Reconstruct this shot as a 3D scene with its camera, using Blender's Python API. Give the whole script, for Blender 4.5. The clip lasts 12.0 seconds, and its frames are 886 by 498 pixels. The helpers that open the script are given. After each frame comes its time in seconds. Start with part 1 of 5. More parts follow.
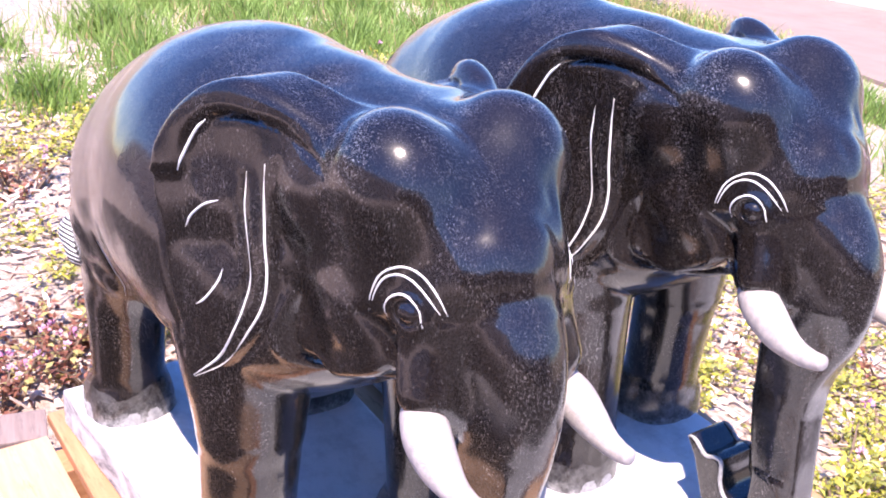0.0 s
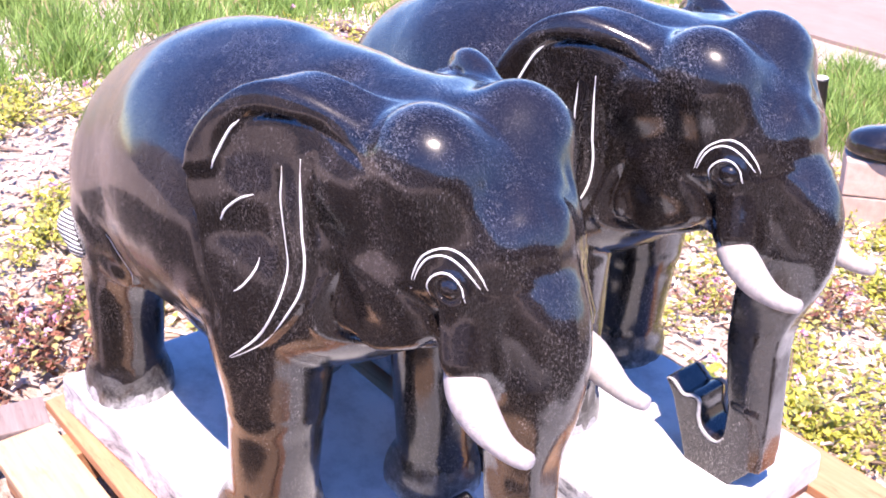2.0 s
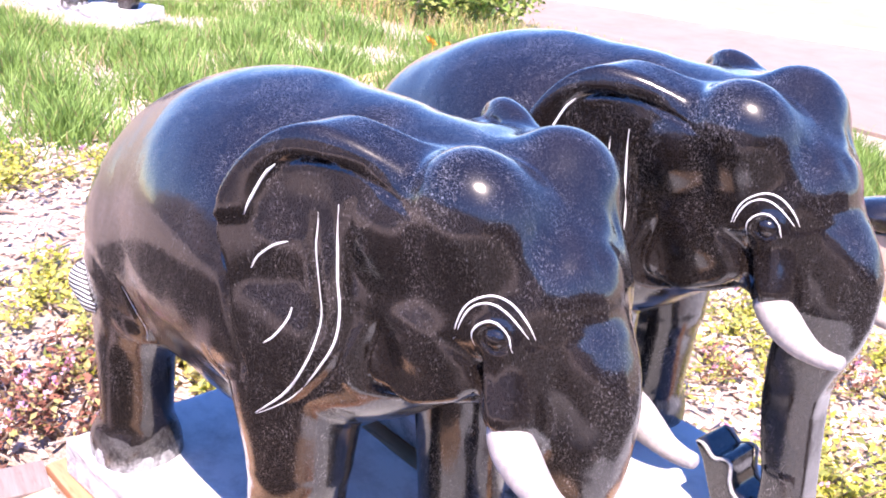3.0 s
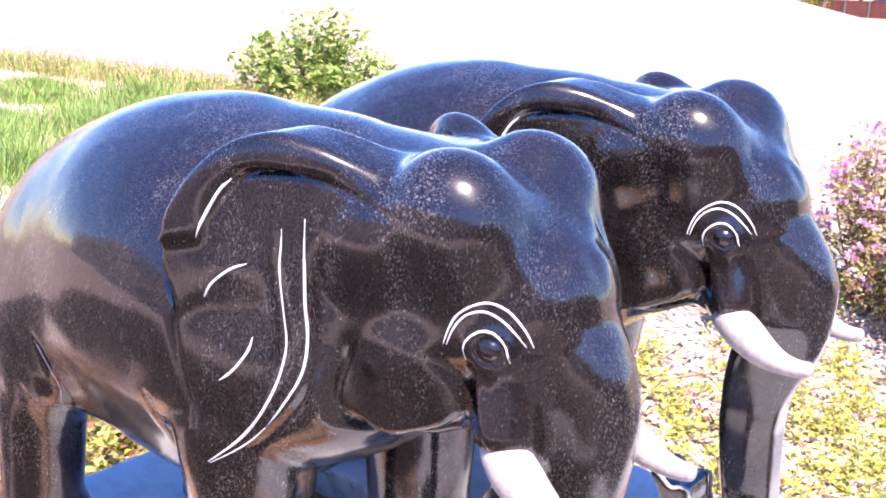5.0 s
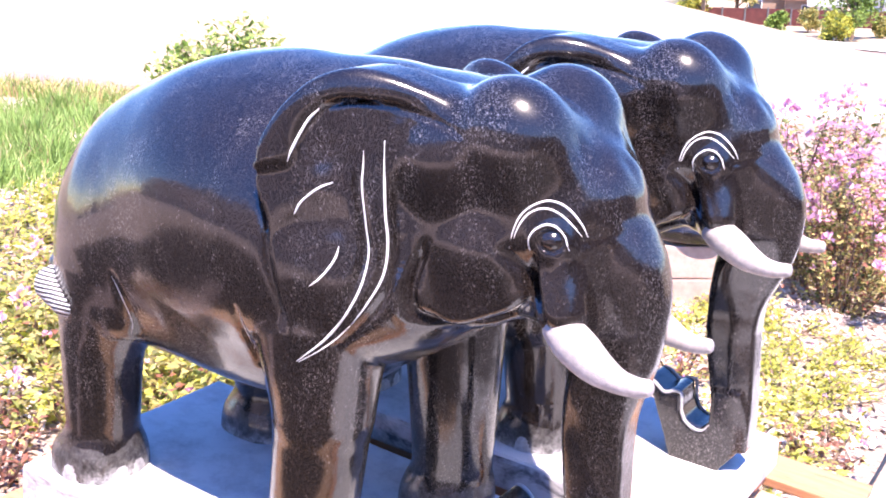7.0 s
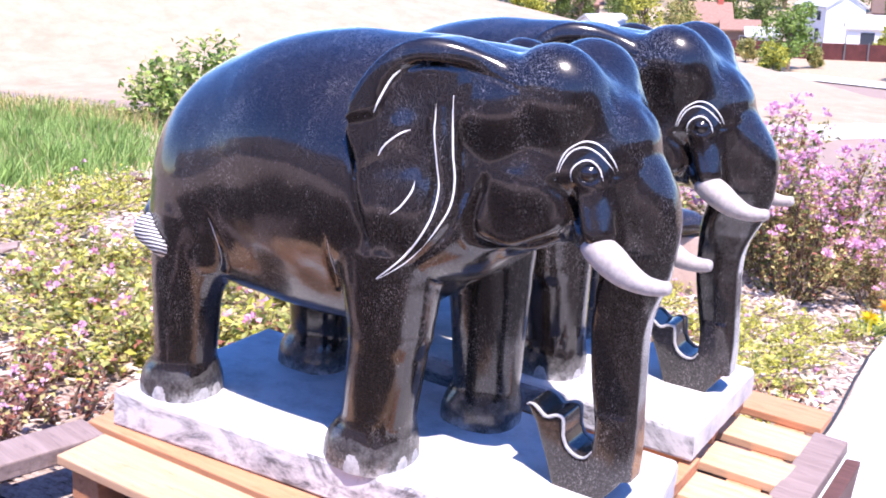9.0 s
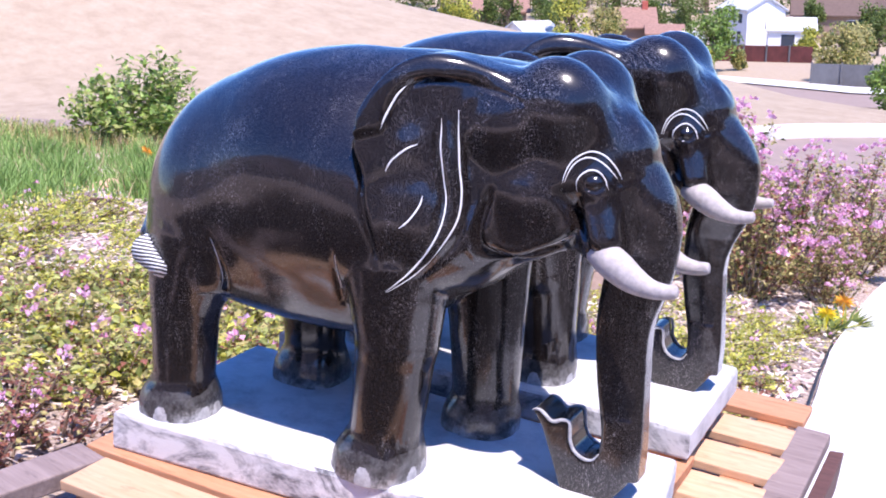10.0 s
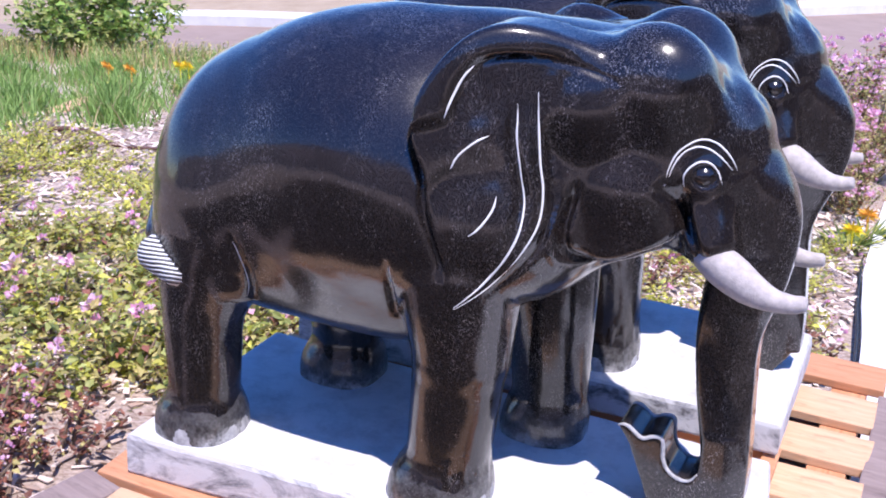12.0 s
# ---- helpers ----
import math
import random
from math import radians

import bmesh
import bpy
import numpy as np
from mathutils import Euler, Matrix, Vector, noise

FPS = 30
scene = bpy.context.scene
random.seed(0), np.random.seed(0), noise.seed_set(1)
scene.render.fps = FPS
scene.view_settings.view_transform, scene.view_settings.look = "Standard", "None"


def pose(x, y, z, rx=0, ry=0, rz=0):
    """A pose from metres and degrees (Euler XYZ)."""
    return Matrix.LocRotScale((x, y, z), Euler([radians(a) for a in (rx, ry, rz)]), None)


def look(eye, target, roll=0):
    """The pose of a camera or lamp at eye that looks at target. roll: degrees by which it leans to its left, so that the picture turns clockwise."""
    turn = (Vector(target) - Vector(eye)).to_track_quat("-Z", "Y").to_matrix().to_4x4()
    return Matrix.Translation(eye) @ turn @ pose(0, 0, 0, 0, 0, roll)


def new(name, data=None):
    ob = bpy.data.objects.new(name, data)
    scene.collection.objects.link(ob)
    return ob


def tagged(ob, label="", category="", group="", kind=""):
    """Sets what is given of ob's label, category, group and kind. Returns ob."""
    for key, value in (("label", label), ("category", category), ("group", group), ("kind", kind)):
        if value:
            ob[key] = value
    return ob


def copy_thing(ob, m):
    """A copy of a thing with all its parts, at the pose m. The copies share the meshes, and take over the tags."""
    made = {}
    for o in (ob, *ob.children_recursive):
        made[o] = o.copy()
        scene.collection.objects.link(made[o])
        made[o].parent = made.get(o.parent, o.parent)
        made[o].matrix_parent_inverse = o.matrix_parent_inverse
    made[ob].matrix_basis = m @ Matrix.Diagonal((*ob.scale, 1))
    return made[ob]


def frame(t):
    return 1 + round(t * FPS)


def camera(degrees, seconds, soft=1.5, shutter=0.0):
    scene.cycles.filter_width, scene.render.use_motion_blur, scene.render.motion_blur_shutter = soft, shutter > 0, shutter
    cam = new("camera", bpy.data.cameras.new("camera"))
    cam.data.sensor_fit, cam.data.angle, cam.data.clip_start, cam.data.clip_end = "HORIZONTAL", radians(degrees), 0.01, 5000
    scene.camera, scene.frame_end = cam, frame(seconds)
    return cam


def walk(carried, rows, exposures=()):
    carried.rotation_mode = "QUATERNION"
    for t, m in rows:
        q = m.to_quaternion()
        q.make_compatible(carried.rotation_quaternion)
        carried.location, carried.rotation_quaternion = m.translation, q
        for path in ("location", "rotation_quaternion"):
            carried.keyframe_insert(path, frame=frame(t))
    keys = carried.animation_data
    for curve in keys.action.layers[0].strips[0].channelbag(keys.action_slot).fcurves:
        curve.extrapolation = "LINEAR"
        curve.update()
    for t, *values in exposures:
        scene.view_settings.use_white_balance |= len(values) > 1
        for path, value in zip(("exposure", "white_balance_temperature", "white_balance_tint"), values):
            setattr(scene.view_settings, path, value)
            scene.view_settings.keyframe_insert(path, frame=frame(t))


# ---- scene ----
cam = camera(43.2, 12.0, soft=1.9)
PATH = [
    (0.0, 1.1147, -0.7951, 1.3243, 66.582, -1.284, 56.510),
    (0.5, 1.0949, -0.8392, 1.3776, 64.709, -0.724, 54.404),
    (1.0, 1.0874, -0.8844, 1.4186, 64.150, -0.674, 53.283),
    (1.5, 1.0933, -0.9413, 1.4408, 63.932, -0.833, 51.774),
    (2.0, 1.0898, -1.0176, 1.4195, 64.073, -0.430, 50.025),
    (2.5, 1.0621, -1.0675, 1.3790, 65.179, -0.668, 49.237),
    (3.0, 1.0057, -1.0682, 1.3568, 68.114, -1.303, 49.074),
    (3.5, 0.9383, -1.0493, 1.3257, 69.843, -1.725, 47.234),
    (5.5, 0.8014, -1.2329, 1.1939, 73.621, -1.080, 38.815),
    (6.0, 0.7800, -1.3317, 1.1801, 73.964, -1.075, 37.273),
    (6.5, 0.7878, -1.4399, 1.1510, 73.872, -0.986, 34.183),
    (7.0, 0.8173, -1.5332, 1.1394, 73.863, -0.422, 34.471),
    (7.5, 0.9064, -1.6445, 1.1063, 74.090, -1.587, 34.897),
    (9.5, 0.8640, -2.0941, 1.0789, 75.667, -0.353, 29.720),
    (10.0, 0.7806, -2.1201, 1.0926, 75.830, -0.063, 27.949),
    (10.5, 0.6442, -2.0535, 1.0914, 75.790, -0.461, 27.449),
    (11.0, 0.5027, -1.9230, 1.1038, 73.356, -0.764, 26.268),
    (11.5, 0.4452, -1.8713, 1.1589, 71.334, 0.657, 25.815),
    (12.0, 0.4142, -1.8418, 1.2135, 69.616, 1.437, 25.265),
]
walk(cam, [(t, pose(x, y, z, rx, ry, rz)) for t, x, y, z, rx, ry, rz in PATH],
     exposures=[(t, e, k, n) for t, e, k, n in ((0.0, 1.60, 7250, 28), (3.7, 1.88, 7300, 28), (5.5, 1.98, 7350, 28), (7.5, 1.97, 7200, 27), (9.5, 1.24, 6550, 24), (10.5, 1.0, 6400, 23), (12.0, 0.92, 6350, 21))])

# ---- world and light ----
SUN = Vector((0.33, -0.28, 0.90)).normalized()
world = bpy.data.worlds.new("sky")
scene.world = world
world.use_nodes = True
wn = world.node_tree.nodes
sky = wn.new("ShaderNodeTexSky")
sky.sky_type, sky.sun_disc = "NISHITA", False
sky.sun_elevation = math.asin(SUN.z)
sky.sun_rotation = math.atan2(SUN.x, SUN.y)
sky.air_density, sky.dust_density, sky.ozone_density = 1.0, 0.1, 3.0
deep = wn.new("ShaderNodeHueSaturation")
deep.inputs["Saturation"].default_value = 1.34
deep.inputs["Hue"].default_value = 0.512
world.node_tree.links.new(sky.outputs[0], deep.inputs["Color"])
world.node_tree.links.new(deep.outputs[0], wn["Background"].inputs[0])
wn["Background"].inputs[1].default_value = 0.15
sun = new("sun", bpy.data.lights.new("sun", "SUN"))
sun.data.energy, sun.data.angle, sun.data.color = 3.7, radians(0.53), (1.0, 0.955, 0.9)
sun.matrix_world = look((0, 0, 30), Vector((0, 0, 30)) - SUN)

# ---- the lie of the land ----
# The statues stand on ground that falls towards their heads.
SLOPE = pose(0, 0, 0, 0, 4.0, 0)
HUB = (0.8, -1.7)


def step01(a, b, v):
    t = min(1.0, max(0.0, (v - a) / (b - a)))
    return t * t * (3 - 2 * t)


def ground_z(x, y):
    dx, dy = x - HUB[0], y - HUB[1]
    r, az = math.hypot(dx, dy), math.degrees(math.atan2(-dx, dy))
    near = -0.25 - 0.07 * min(6.0, max(-4.0, x)) - 0.11 * min(8.0, max(0.0, y))
    if abs(az) > 110:
        return near
    rise = max(-7.5, min(4.0, -2.03 - (28.4 - az) * 0.23))
    crest = 1.1 + 28 * math.tan(radians(rise))
    z = near + (crest - near) * step01(17.0, 28, r)
    if r > 28:
        far = -9.6 + 0.06 * max(0.0, r - 185)
        drop = 1 - (1 - min(1.0, (r - 28) / 55)) ** 2
        z = crest + (far - crest) * drop * step01(75, 40, az)
    return z * 1.0 + (0.0 if abs(az) < 80 else (near - z) * step01(80, 110, abs(az)))


# ---- materials ----
def material(name):
    m = bpy.data.materials.new(name)
    m.use_nodes = True
    nt = m.node_tree
    return m, nt, nt.nodes["Principled BSDF"]


def node(nt, kind, **values):
    n = nt.nodes.new(kind)
    for key, value in values.items():
        if key in n.inputs.keys():
            n.inputs[key].default_value = value
    return n


def coords(nt, scale=(1, 1, 1)):
    tc = nt.nodes.new("ShaderNodeTexCoord")
    mp = nt.nodes.new("ShaderNodeMapping")
    mp.inputs["Scale"].default_value = scale
    nt.links.new(tc.outputs["Object"], mp.inputs[0])
    return mp.outputs[0]


def noise_tex(nt, co, scale, detail=4.0, rough=0.6):
    n = node(nt, "ShaderNodeTexNoise", Scale=scale, Detail=detail, Roughness=rough)
    nt.links.new(co, n.inputs["Vector"])
    return n.outputs["Fac"]


def ramp(nt, fac, stops):
    r = nt.nodes.new("ShaderNodeValToRGB")
    els = r.color_ramp.elements
    while len(els) < len(stops):
        els.new(0.5)
    for e, (p, c) in zip(els, stops):
        e.position, e.color = p, (*c, 1) if len(c) == 3 else c
    nt.links.new(fac, r.inputs[0])
    return r.outputs[0]


def grey(v):
    return (v, v, v)


def mix(nt, fac, a, b, blend="MIX"):
    m = nt.nodes.new("ShaderNodeMix")
    m.data_type, m.blend_type = "RGBA", blend
    for sock, v in ((m.inputs[0], fac), (m.inputs[6], a), (m.inputs[7], b)):
        if hasattr(v, "links"):
            nt.links.new(v, sock)
        else:
            sock.default_value = v if isinstance(v, float) else (*v, 1)
    return m.outputs[2]


def maths(nt, op, a, b=0.0):
    m = nt.nodes.new("ShaderNodeMath")
    m.operation = op
    for sock, v in ((m.inputs[0], a), (m.inputs[1], b)):
        if hasattr(v, "links"):
            nt.links.new(v, sock)
        else:
            sock.default_value = v
    return m.outputs[0]


def bump(nt, bsdf, height, strength, distance=0.002):
    b = node(nt, "ShaderNodeBump", Strength=strength, Distance=distance)
    nt.links.new(height, b.inputs["Height"])
    nt.links.new(b.outputs[0], bsdf.inputs["Normal"])


def granite_material():
    """Polished black granite with pale flecks, frosted and unpolished round the feet."""
    m, nt, p = material("black_granite")
    co = coords(nt)
    streak = coords(nt, (1.0, 1.0, 0.35))
    # flecks gather in ragged clusters that run down the block
    flecks = ramp(nt, noise_tex(nt, coords(nt, (1.0, 1.0, 0.45)), 390, 5.0, 0.85), [(0.560, grey(0)), (0.625, grey(1))])
    field = ramp(nt, noise_tex(nt, streak, 6, 7.0, 0.78), [(0.48, grey(0.03)), (0.66, grey(1))])
    chips = ramp(nt, noise_tex(nt, coords(nt, (1.0, 1.0, 0.5)), 260, 2.0, 0.6), [(0.69, grey(0)), (0.74, grey(1))])
    tone = ramp(nt, noise_tex(nt, streak, 10, 6.0, 0.7), [(0.3, (0.0035, 0.0025, 0.0022)), (0.7, (0.0135, 0.0092, 0.0080))])
    dusting = ramp(nt, noise_tex(nt, coords(nt, (1.0, 1.0, 0.6)), 430, 3.0, 0.8), [(0.54, grey(0)), (0.64, grey(1))])
    haze = ramp(nt, noise_tex(nt, coords(nt, (1.0, 1.0, 0.4)), 3.2, 5.0, 0.7), [(0.35, grey(0.15)), (0.65, grey(1))])
    fl = maths(nt, "MAXIMUM", mix(nt, 1.0, flecks, field, "MULTIPLY"), maths(nt, "MULTIPLY", mix(nt, 1.0, dusting, haze, "MULTIPLY"), 0.09))
    c1 = mix(nt, maths(nt, "MULTIPLY", fl, 0.8), tone, (0.50, 0.46, 0.46))
    c2 = mix(nt, maths(nt, "MULTIPLY", chips, 0.20), c1, (0.55, 0.52, 0.51))
    sep = nt.nodes.new("ShaderNodeSeparateXYZ")
    nt.links.new(co, sep.inputs[0])
    ragged = maths(nt, "ADD", sep.outputs[2], maths(nt, "MULTIPLY", noise_tex(nt, co, 11, 6.0, 0.6), -0.11))
    rough = ramp(nt, maths(nt, "MULTIPLY", maths(nt, "ADD", ragged, 0.075), 11.0), [(0.0, grey(0.95)), (0.25, grey(0.55)), (0.48, grey(0.18)), (0.96, grey(0.12)), (1.0, grey(0.0))])
    feet = ramp(nt, maths(nt, "ADD", sep.outputs[0], 1.0), [(0.78, grey(1)), (0.80, grey(0))])
    rough = mix(nt, 1.0, rough, feet, "MULTIPLY")
    powder = ramp(nt, noise_tex(nt, co, 40, 8.0, 0.8), [(0.40, grey(0.10)), (0.62, grey(0.62))])
    col = mix(nt, rough, c2, powder)
    nt.links.new(col, p.inputs["Base Color"])
    smear = ramp(nt, noise_tex(nt, co, 9, 5.0, 0.7), [(0.35, grey(0.10)), (0.7, grey(0.20))])
    # a polished skin over crystals that glitter more widely
    p.inputs["Roughness"].default_value = 0.38
    nt.links.new(maths(nt, "ADD", maths(nt, "MULTIPLY", fl, 1.0), 0.10), p.inputs["Specular IOR Level"])
    p.inputs["Specular Tint"].default_value = (1, 1, 1, 1)
    p.inputs["Coat IOR"].default_value = 1.61
    nt.links.new(smear, p.inputs["Coat Roughness"])
    nt.links.new(mix(nt, rough, grey(1.0), grey(0.0)), p.inputs["Coat Weight"])
    # hand polishing leaves the surface faintly wavy
    wave = maths(nt, "ADD", noise_tex(nt, co, 9, 2.0, 0.5), maths(nt, "MULTIPLY", noise_tex(nt, co, 70, 4.0, 0.7), 0.08))
    wave = maths(nt, "ADD", wave, maths(nt, "MULTIPLY", noise_tex(nt, co, 5.6, 1.0, 0.45), 4.0))
    w = node(nt, "ShaderNodeBump", Strength=1.0, Distance=0.0026)
    nt.links.new(wave, w.inputs["Height"])
    nt.links.new(w.outputs[0], p.inputs["Coat Normal"])
    b = node(nt, "ShaderNodeBump", Strength=0.5, Distance=0.001)
    nt.links.new(maths(nt, "ADD", fl, chips), b.inputs["Height"])
    nt.links.new(w.outputs[0], b.inputs["Normal"])
    nt.links.new(b.outputs[0], p.inputs["Normal"])

    return m


def plain_stone(name, low, high, scale, rough=0.8, strength=0.5):
    m, nt, p = material(name)
    co = coords(nt)
    a = noise_tex(nt, co, scale, 6.0, 0.7)
    nt.links.new(ramp(nt, a, [(0.3, low), (0.7, high)]), p.inputs["Base Color"])
    p.inputs["Roughness"].default_value = rough
    bump(nt, p, noise_tex(nt, co, scale * 6, 3.0, 0.6), strength, 0.002)
    return m


def slab_material():
    """Sawn granite, white and dusty on top, dark with pale smears on its sides, +x ends coloured as if sunlit."""
    m, nt, p = material("dusty_slab")
    co = coords(nt)
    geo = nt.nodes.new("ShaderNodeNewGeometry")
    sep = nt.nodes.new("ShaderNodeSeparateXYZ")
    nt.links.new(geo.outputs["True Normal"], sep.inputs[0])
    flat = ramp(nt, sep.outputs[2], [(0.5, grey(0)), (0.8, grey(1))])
    # faces towards +x also take the pale top colour, painting sunlight onto them
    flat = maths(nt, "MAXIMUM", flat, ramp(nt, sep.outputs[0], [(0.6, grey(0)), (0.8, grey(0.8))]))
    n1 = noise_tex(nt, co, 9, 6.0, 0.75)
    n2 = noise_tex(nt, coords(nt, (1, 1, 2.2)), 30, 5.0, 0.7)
    dust_and_sun = ramp(nt, n1, [(0.28, (0.36, 0.36, 0.38)), (0.55, (0.60, 0.60, 0.61))])
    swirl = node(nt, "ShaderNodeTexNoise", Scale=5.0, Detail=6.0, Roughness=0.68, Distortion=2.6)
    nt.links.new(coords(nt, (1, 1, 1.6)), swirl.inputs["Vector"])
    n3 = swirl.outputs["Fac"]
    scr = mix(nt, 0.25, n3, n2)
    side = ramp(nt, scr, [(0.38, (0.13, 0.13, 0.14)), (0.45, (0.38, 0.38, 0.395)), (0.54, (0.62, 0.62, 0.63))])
    nt.links.new(mix(nt, flat, side, dust_and_sun), p.inputs["Base Color"])
    p.inputs["Roughness"].default_value = 0.78
    bump(nt, p, n2, 0.35, 0.003)
    return m


def wood_material(name, low, high, rough=0.75):
    m, nt, p = material(name)
    co = coords(nt, (2.2, 26, 26))
    g = noise_tex(nt, co, 2.2, 6.0, 0.65)
    info = nt.nodes.new("ShaderNodeObjectInfo")
    blot = noise_tex(nt, coords(nt), 5, 3.0, 0.6)
    c = ramp(nt, g, [(0.3, low), (0.72, high)])
    c = mix(nt, maths(nt, "MULTIPLY", info.outputs["Random"], 0.45), c, tuple(0.55 * v for v in high), "MIX")
    knots = ramp(nt, noise_tex(nt, coords(nt, (3, 14, 14)), 3.1, 4.0, 0.7), [(0.56, grey(0)), (0.70, grey(0.6))])
    c = mix(nt, maths(nt, "MULTIPLY", blot, 0.5), c, low)
    c = mix(nt, knots, c, tuple(0.55 * v for v in low))
    nt.links.new(c, p.inputs["Base Color"])
    p.inputs["Roughness"].default_value = rough
    bump(nt, p, g, 0.5, 0.003)
    return m


def leaf_material(name, low, high, rough=0.45, through_light=0.25):
    m, nt, p = material(name)
    geo = nt.nodes.new("ShaderNodeNewGeometry")
    c = ramp(nt, geo.outputs["Random Per Island"], [(0.0, low), (0.6, high), (1.0, tuple(min(1, 1.35 * v) for v in high))])
    nt.links.new(c, p.inputs["Base Color"])
    p.inputs["Roughness"].default_value = rough
    p.inputs["Specular IOR Level"].default_value = 0.3
    tr = nt.nodes.new("ShaderNodeBsdfTranslucent")
    nt.links.new(c, tr.inputs[0])
    ms = nt.nodes.new("ShaderNodeMixShader")
    ms.inputs[0].default_value = through_light
    nt.links.new(p.outputs[0], ms.inputs[1])
    nt.links.new(tr.outputs[0], ms.inputs[2])
    nt.links.new(ms.outputs[0], nt.nodes["Material Output"].inputs[0])
    return m


def ground_material():
    """Pale bark mulch in the bed, straw-coloured dry grass on the hill."""
    m, nt, p = material("mulch_and_dry_grass")
    co = coords(nt)
    chips = noise_tex(nt, coords(nt, (1, 1.6, 1)), 38, 6.0, 0.75)
    mul = ramp(nt, chips, [(0.33, (0.10, 0.062, 0.046)), (0.43, (0.36, 0.27, 0.22)), (0.58, (0.58, 0.47, 0.41))])
    straw = ramp(nt, noise_tex(nt, co, 2.2, 10.0, 0.78), [(0.30, (0.31, 0.232, 0.155)), (0.5, (0.39, 0.302, 0.208)), (0.70, (0.46, 0.365, 0.262))])
    vm = nt.nodes.new("ShaderNodeVectorMath")
    vm.operation = "LENGTH"
    mp = nt.nodes.new("ShaderNodeMapping")
    mp.inputs["Scale"].default_value = (1, 1, 0)
    nt.links.new(nt.nodes.new("ShaderNodeTexCoord").outputs["Object"], mp.inputs[0])
    nt.links.new(mp.outputs[0], vm.inputs[0])
    far = ramp(nt, maths(nt, "DIVIDE", vm.outputs["Value"], 20.0), [(0.40, grey(0)), (0.46, grey(1))])
    nt.links.new(mix(nt, far, mul, straw), p.inputs["Base Color"])
    p.inputs["Roughness"].default_value = 0.95
    bump(nt, p, chips, 0.8, 0.02)
    return m


def flat_material(name, col, rough=0.6, metal=0.0, var=0.25, scale=30):
    m, nt, p = material(name)
    n = noise_tex(nt, coords(nt), scale, 4.0, 0.65)
    nt.links.new(ramp(nt, n, [(0.3, tuple(v * (1 - var) for v in col)), (0.7, tuple(min(1, v * (1 + var)) for v in col))]), p.inputs["Base Color"])
    p.inputs["Roughness"].default_value, p.inputs["Metallic"].default_value = rough, metal
    return m


GRANITE = granite_material()
CHALK = plain_stone("chalk_white_line", (0.72, 0.72, 0.70), (0.85, 0.85, 0.83), 60, 0.7, 0.2)
NAIL = plain_stone("unpolished_grey_stone", (0.24, 0.24, 0.245), (0.55, 0.55, 0.56), 70, 0.8, 0.6)
TUSK = plain_stone("pale_pecked_stone", (0.36, 0.325, 0.315), (0.56, 0.515, 0.495), 70, 0.8, 0.9)
SLAB = slab_material()
ORANGE_WOOD = wood_material("orange_pallet_wood", (0.46, 0.19, 0.09), (0.68, 0.36, 0.20))
PALE_WOOD = wood_material("pale_pallet_wood", (0.54, 0.31, 0.17), (0.76, 0.50, 0.33))
GREY_WOOD = wood_material("weathered_grey_wood", (0.19, 0.135, 0.12), (0.40, 0.31, 0.285))
DARK_WOOD = wood_material("dark_brown_wood", (0.07, 0.03, 0.025), (0.17, 0.075, 0.06))
GROUND = ground_material()
ASPHALT = plain_stone("pinkish_asphalt", (0.245, 0.180, 0.148), (0.305, 0.230, 0.192), 3, 0.9, 0.6)
DARK_REFLECTED_GROUND = plain_stone("dark_reflected_ground", (0.024, 0.018, 0.016), (0.043, 0.033, 0.029), 60, 0.9, 0.9)
DRIVE = plain_stone("grey_asphalt_drive", (0.075, 0.064, 0.058), (0.12, 0.105, 0.095), 60, 0.9, 0.9)
PALE_REFLECTED_GROUND = plain_stone("pale_reflected_ground", (0.38, 0.31, 0.285), (0.54, 0.445, 0.41), 9, 0.95, 0.8)
CONCRETE = plain_stone("bright_concrete", (0.60, 0.59, 0.57), (0.74, 0.73, 0.71), 5, 0.85, 0.3)
PINK_BLOCK = plain_stone("pink_concrete_block", (0.42, 0.30, 0.25), (0.56, 0.42, 0.36), 22, 0.9, 0.6)
BLACK_PLASTIC = flat_material("black_plastic", (0.018, 0.018, 0.02), 0.45)
GREY_RING = flat_material("grey_plastic", (0.30, 0.31, 0.33), 0.4)
LEAF_YELLOW = leaf_material("yellow_green_leaf", (0.25, 0.27, 0.03), (0.58, 0.56, 0.12), 0.5, 0.4)
LEAF_LIGHT = leaf_material("light_green_leaf", (0.20, 0.25, 0.065), (0.49, 0.53, 0.19), 0.5, 0.5)
LEAF_GREEN = leaf_material("green_leaf", (0.05, 0.085, 0.02), (0.15, 0.20, 0.05), 0.45)
LEAF_SHRUB = leaf_material("shrub_leaf", (0.07, 0.13, 0.025), (0.24, 0.36, 0.08), 0.4)
LEAF_OLIVE = leaf_material("olive_leaf", (0.25, 0.23, 0.075), (0.58, 0.52, 0.22), 0.5, 0.48)
LEAF_RED = leaf_material("reddish_leaf", (0.12, 0.05, 0.035), (0.27, 0.11, 0.075), 0.5)
GRASS = leaf_material("fresh_grass", (0.095, 0.19, 0.035), (0.26, 0.40, 0.11), 0.5, 0.35)
DRY_STEM = leaf_material("dry_stem", (0.30, 0.21, 0.10), (0.50, 0.38, 0.22), 0.7)
PETAL = leaf_material("lilac_petal", (0.62, 0.25, 0.42), (0.86, 0.52, 0.67), 0.5)
YELLOW_PETAL = leaf_material("yellow_petal", (0.85, 0.50, 0.02), (0.95, 0.66, 0.03), 0.5)
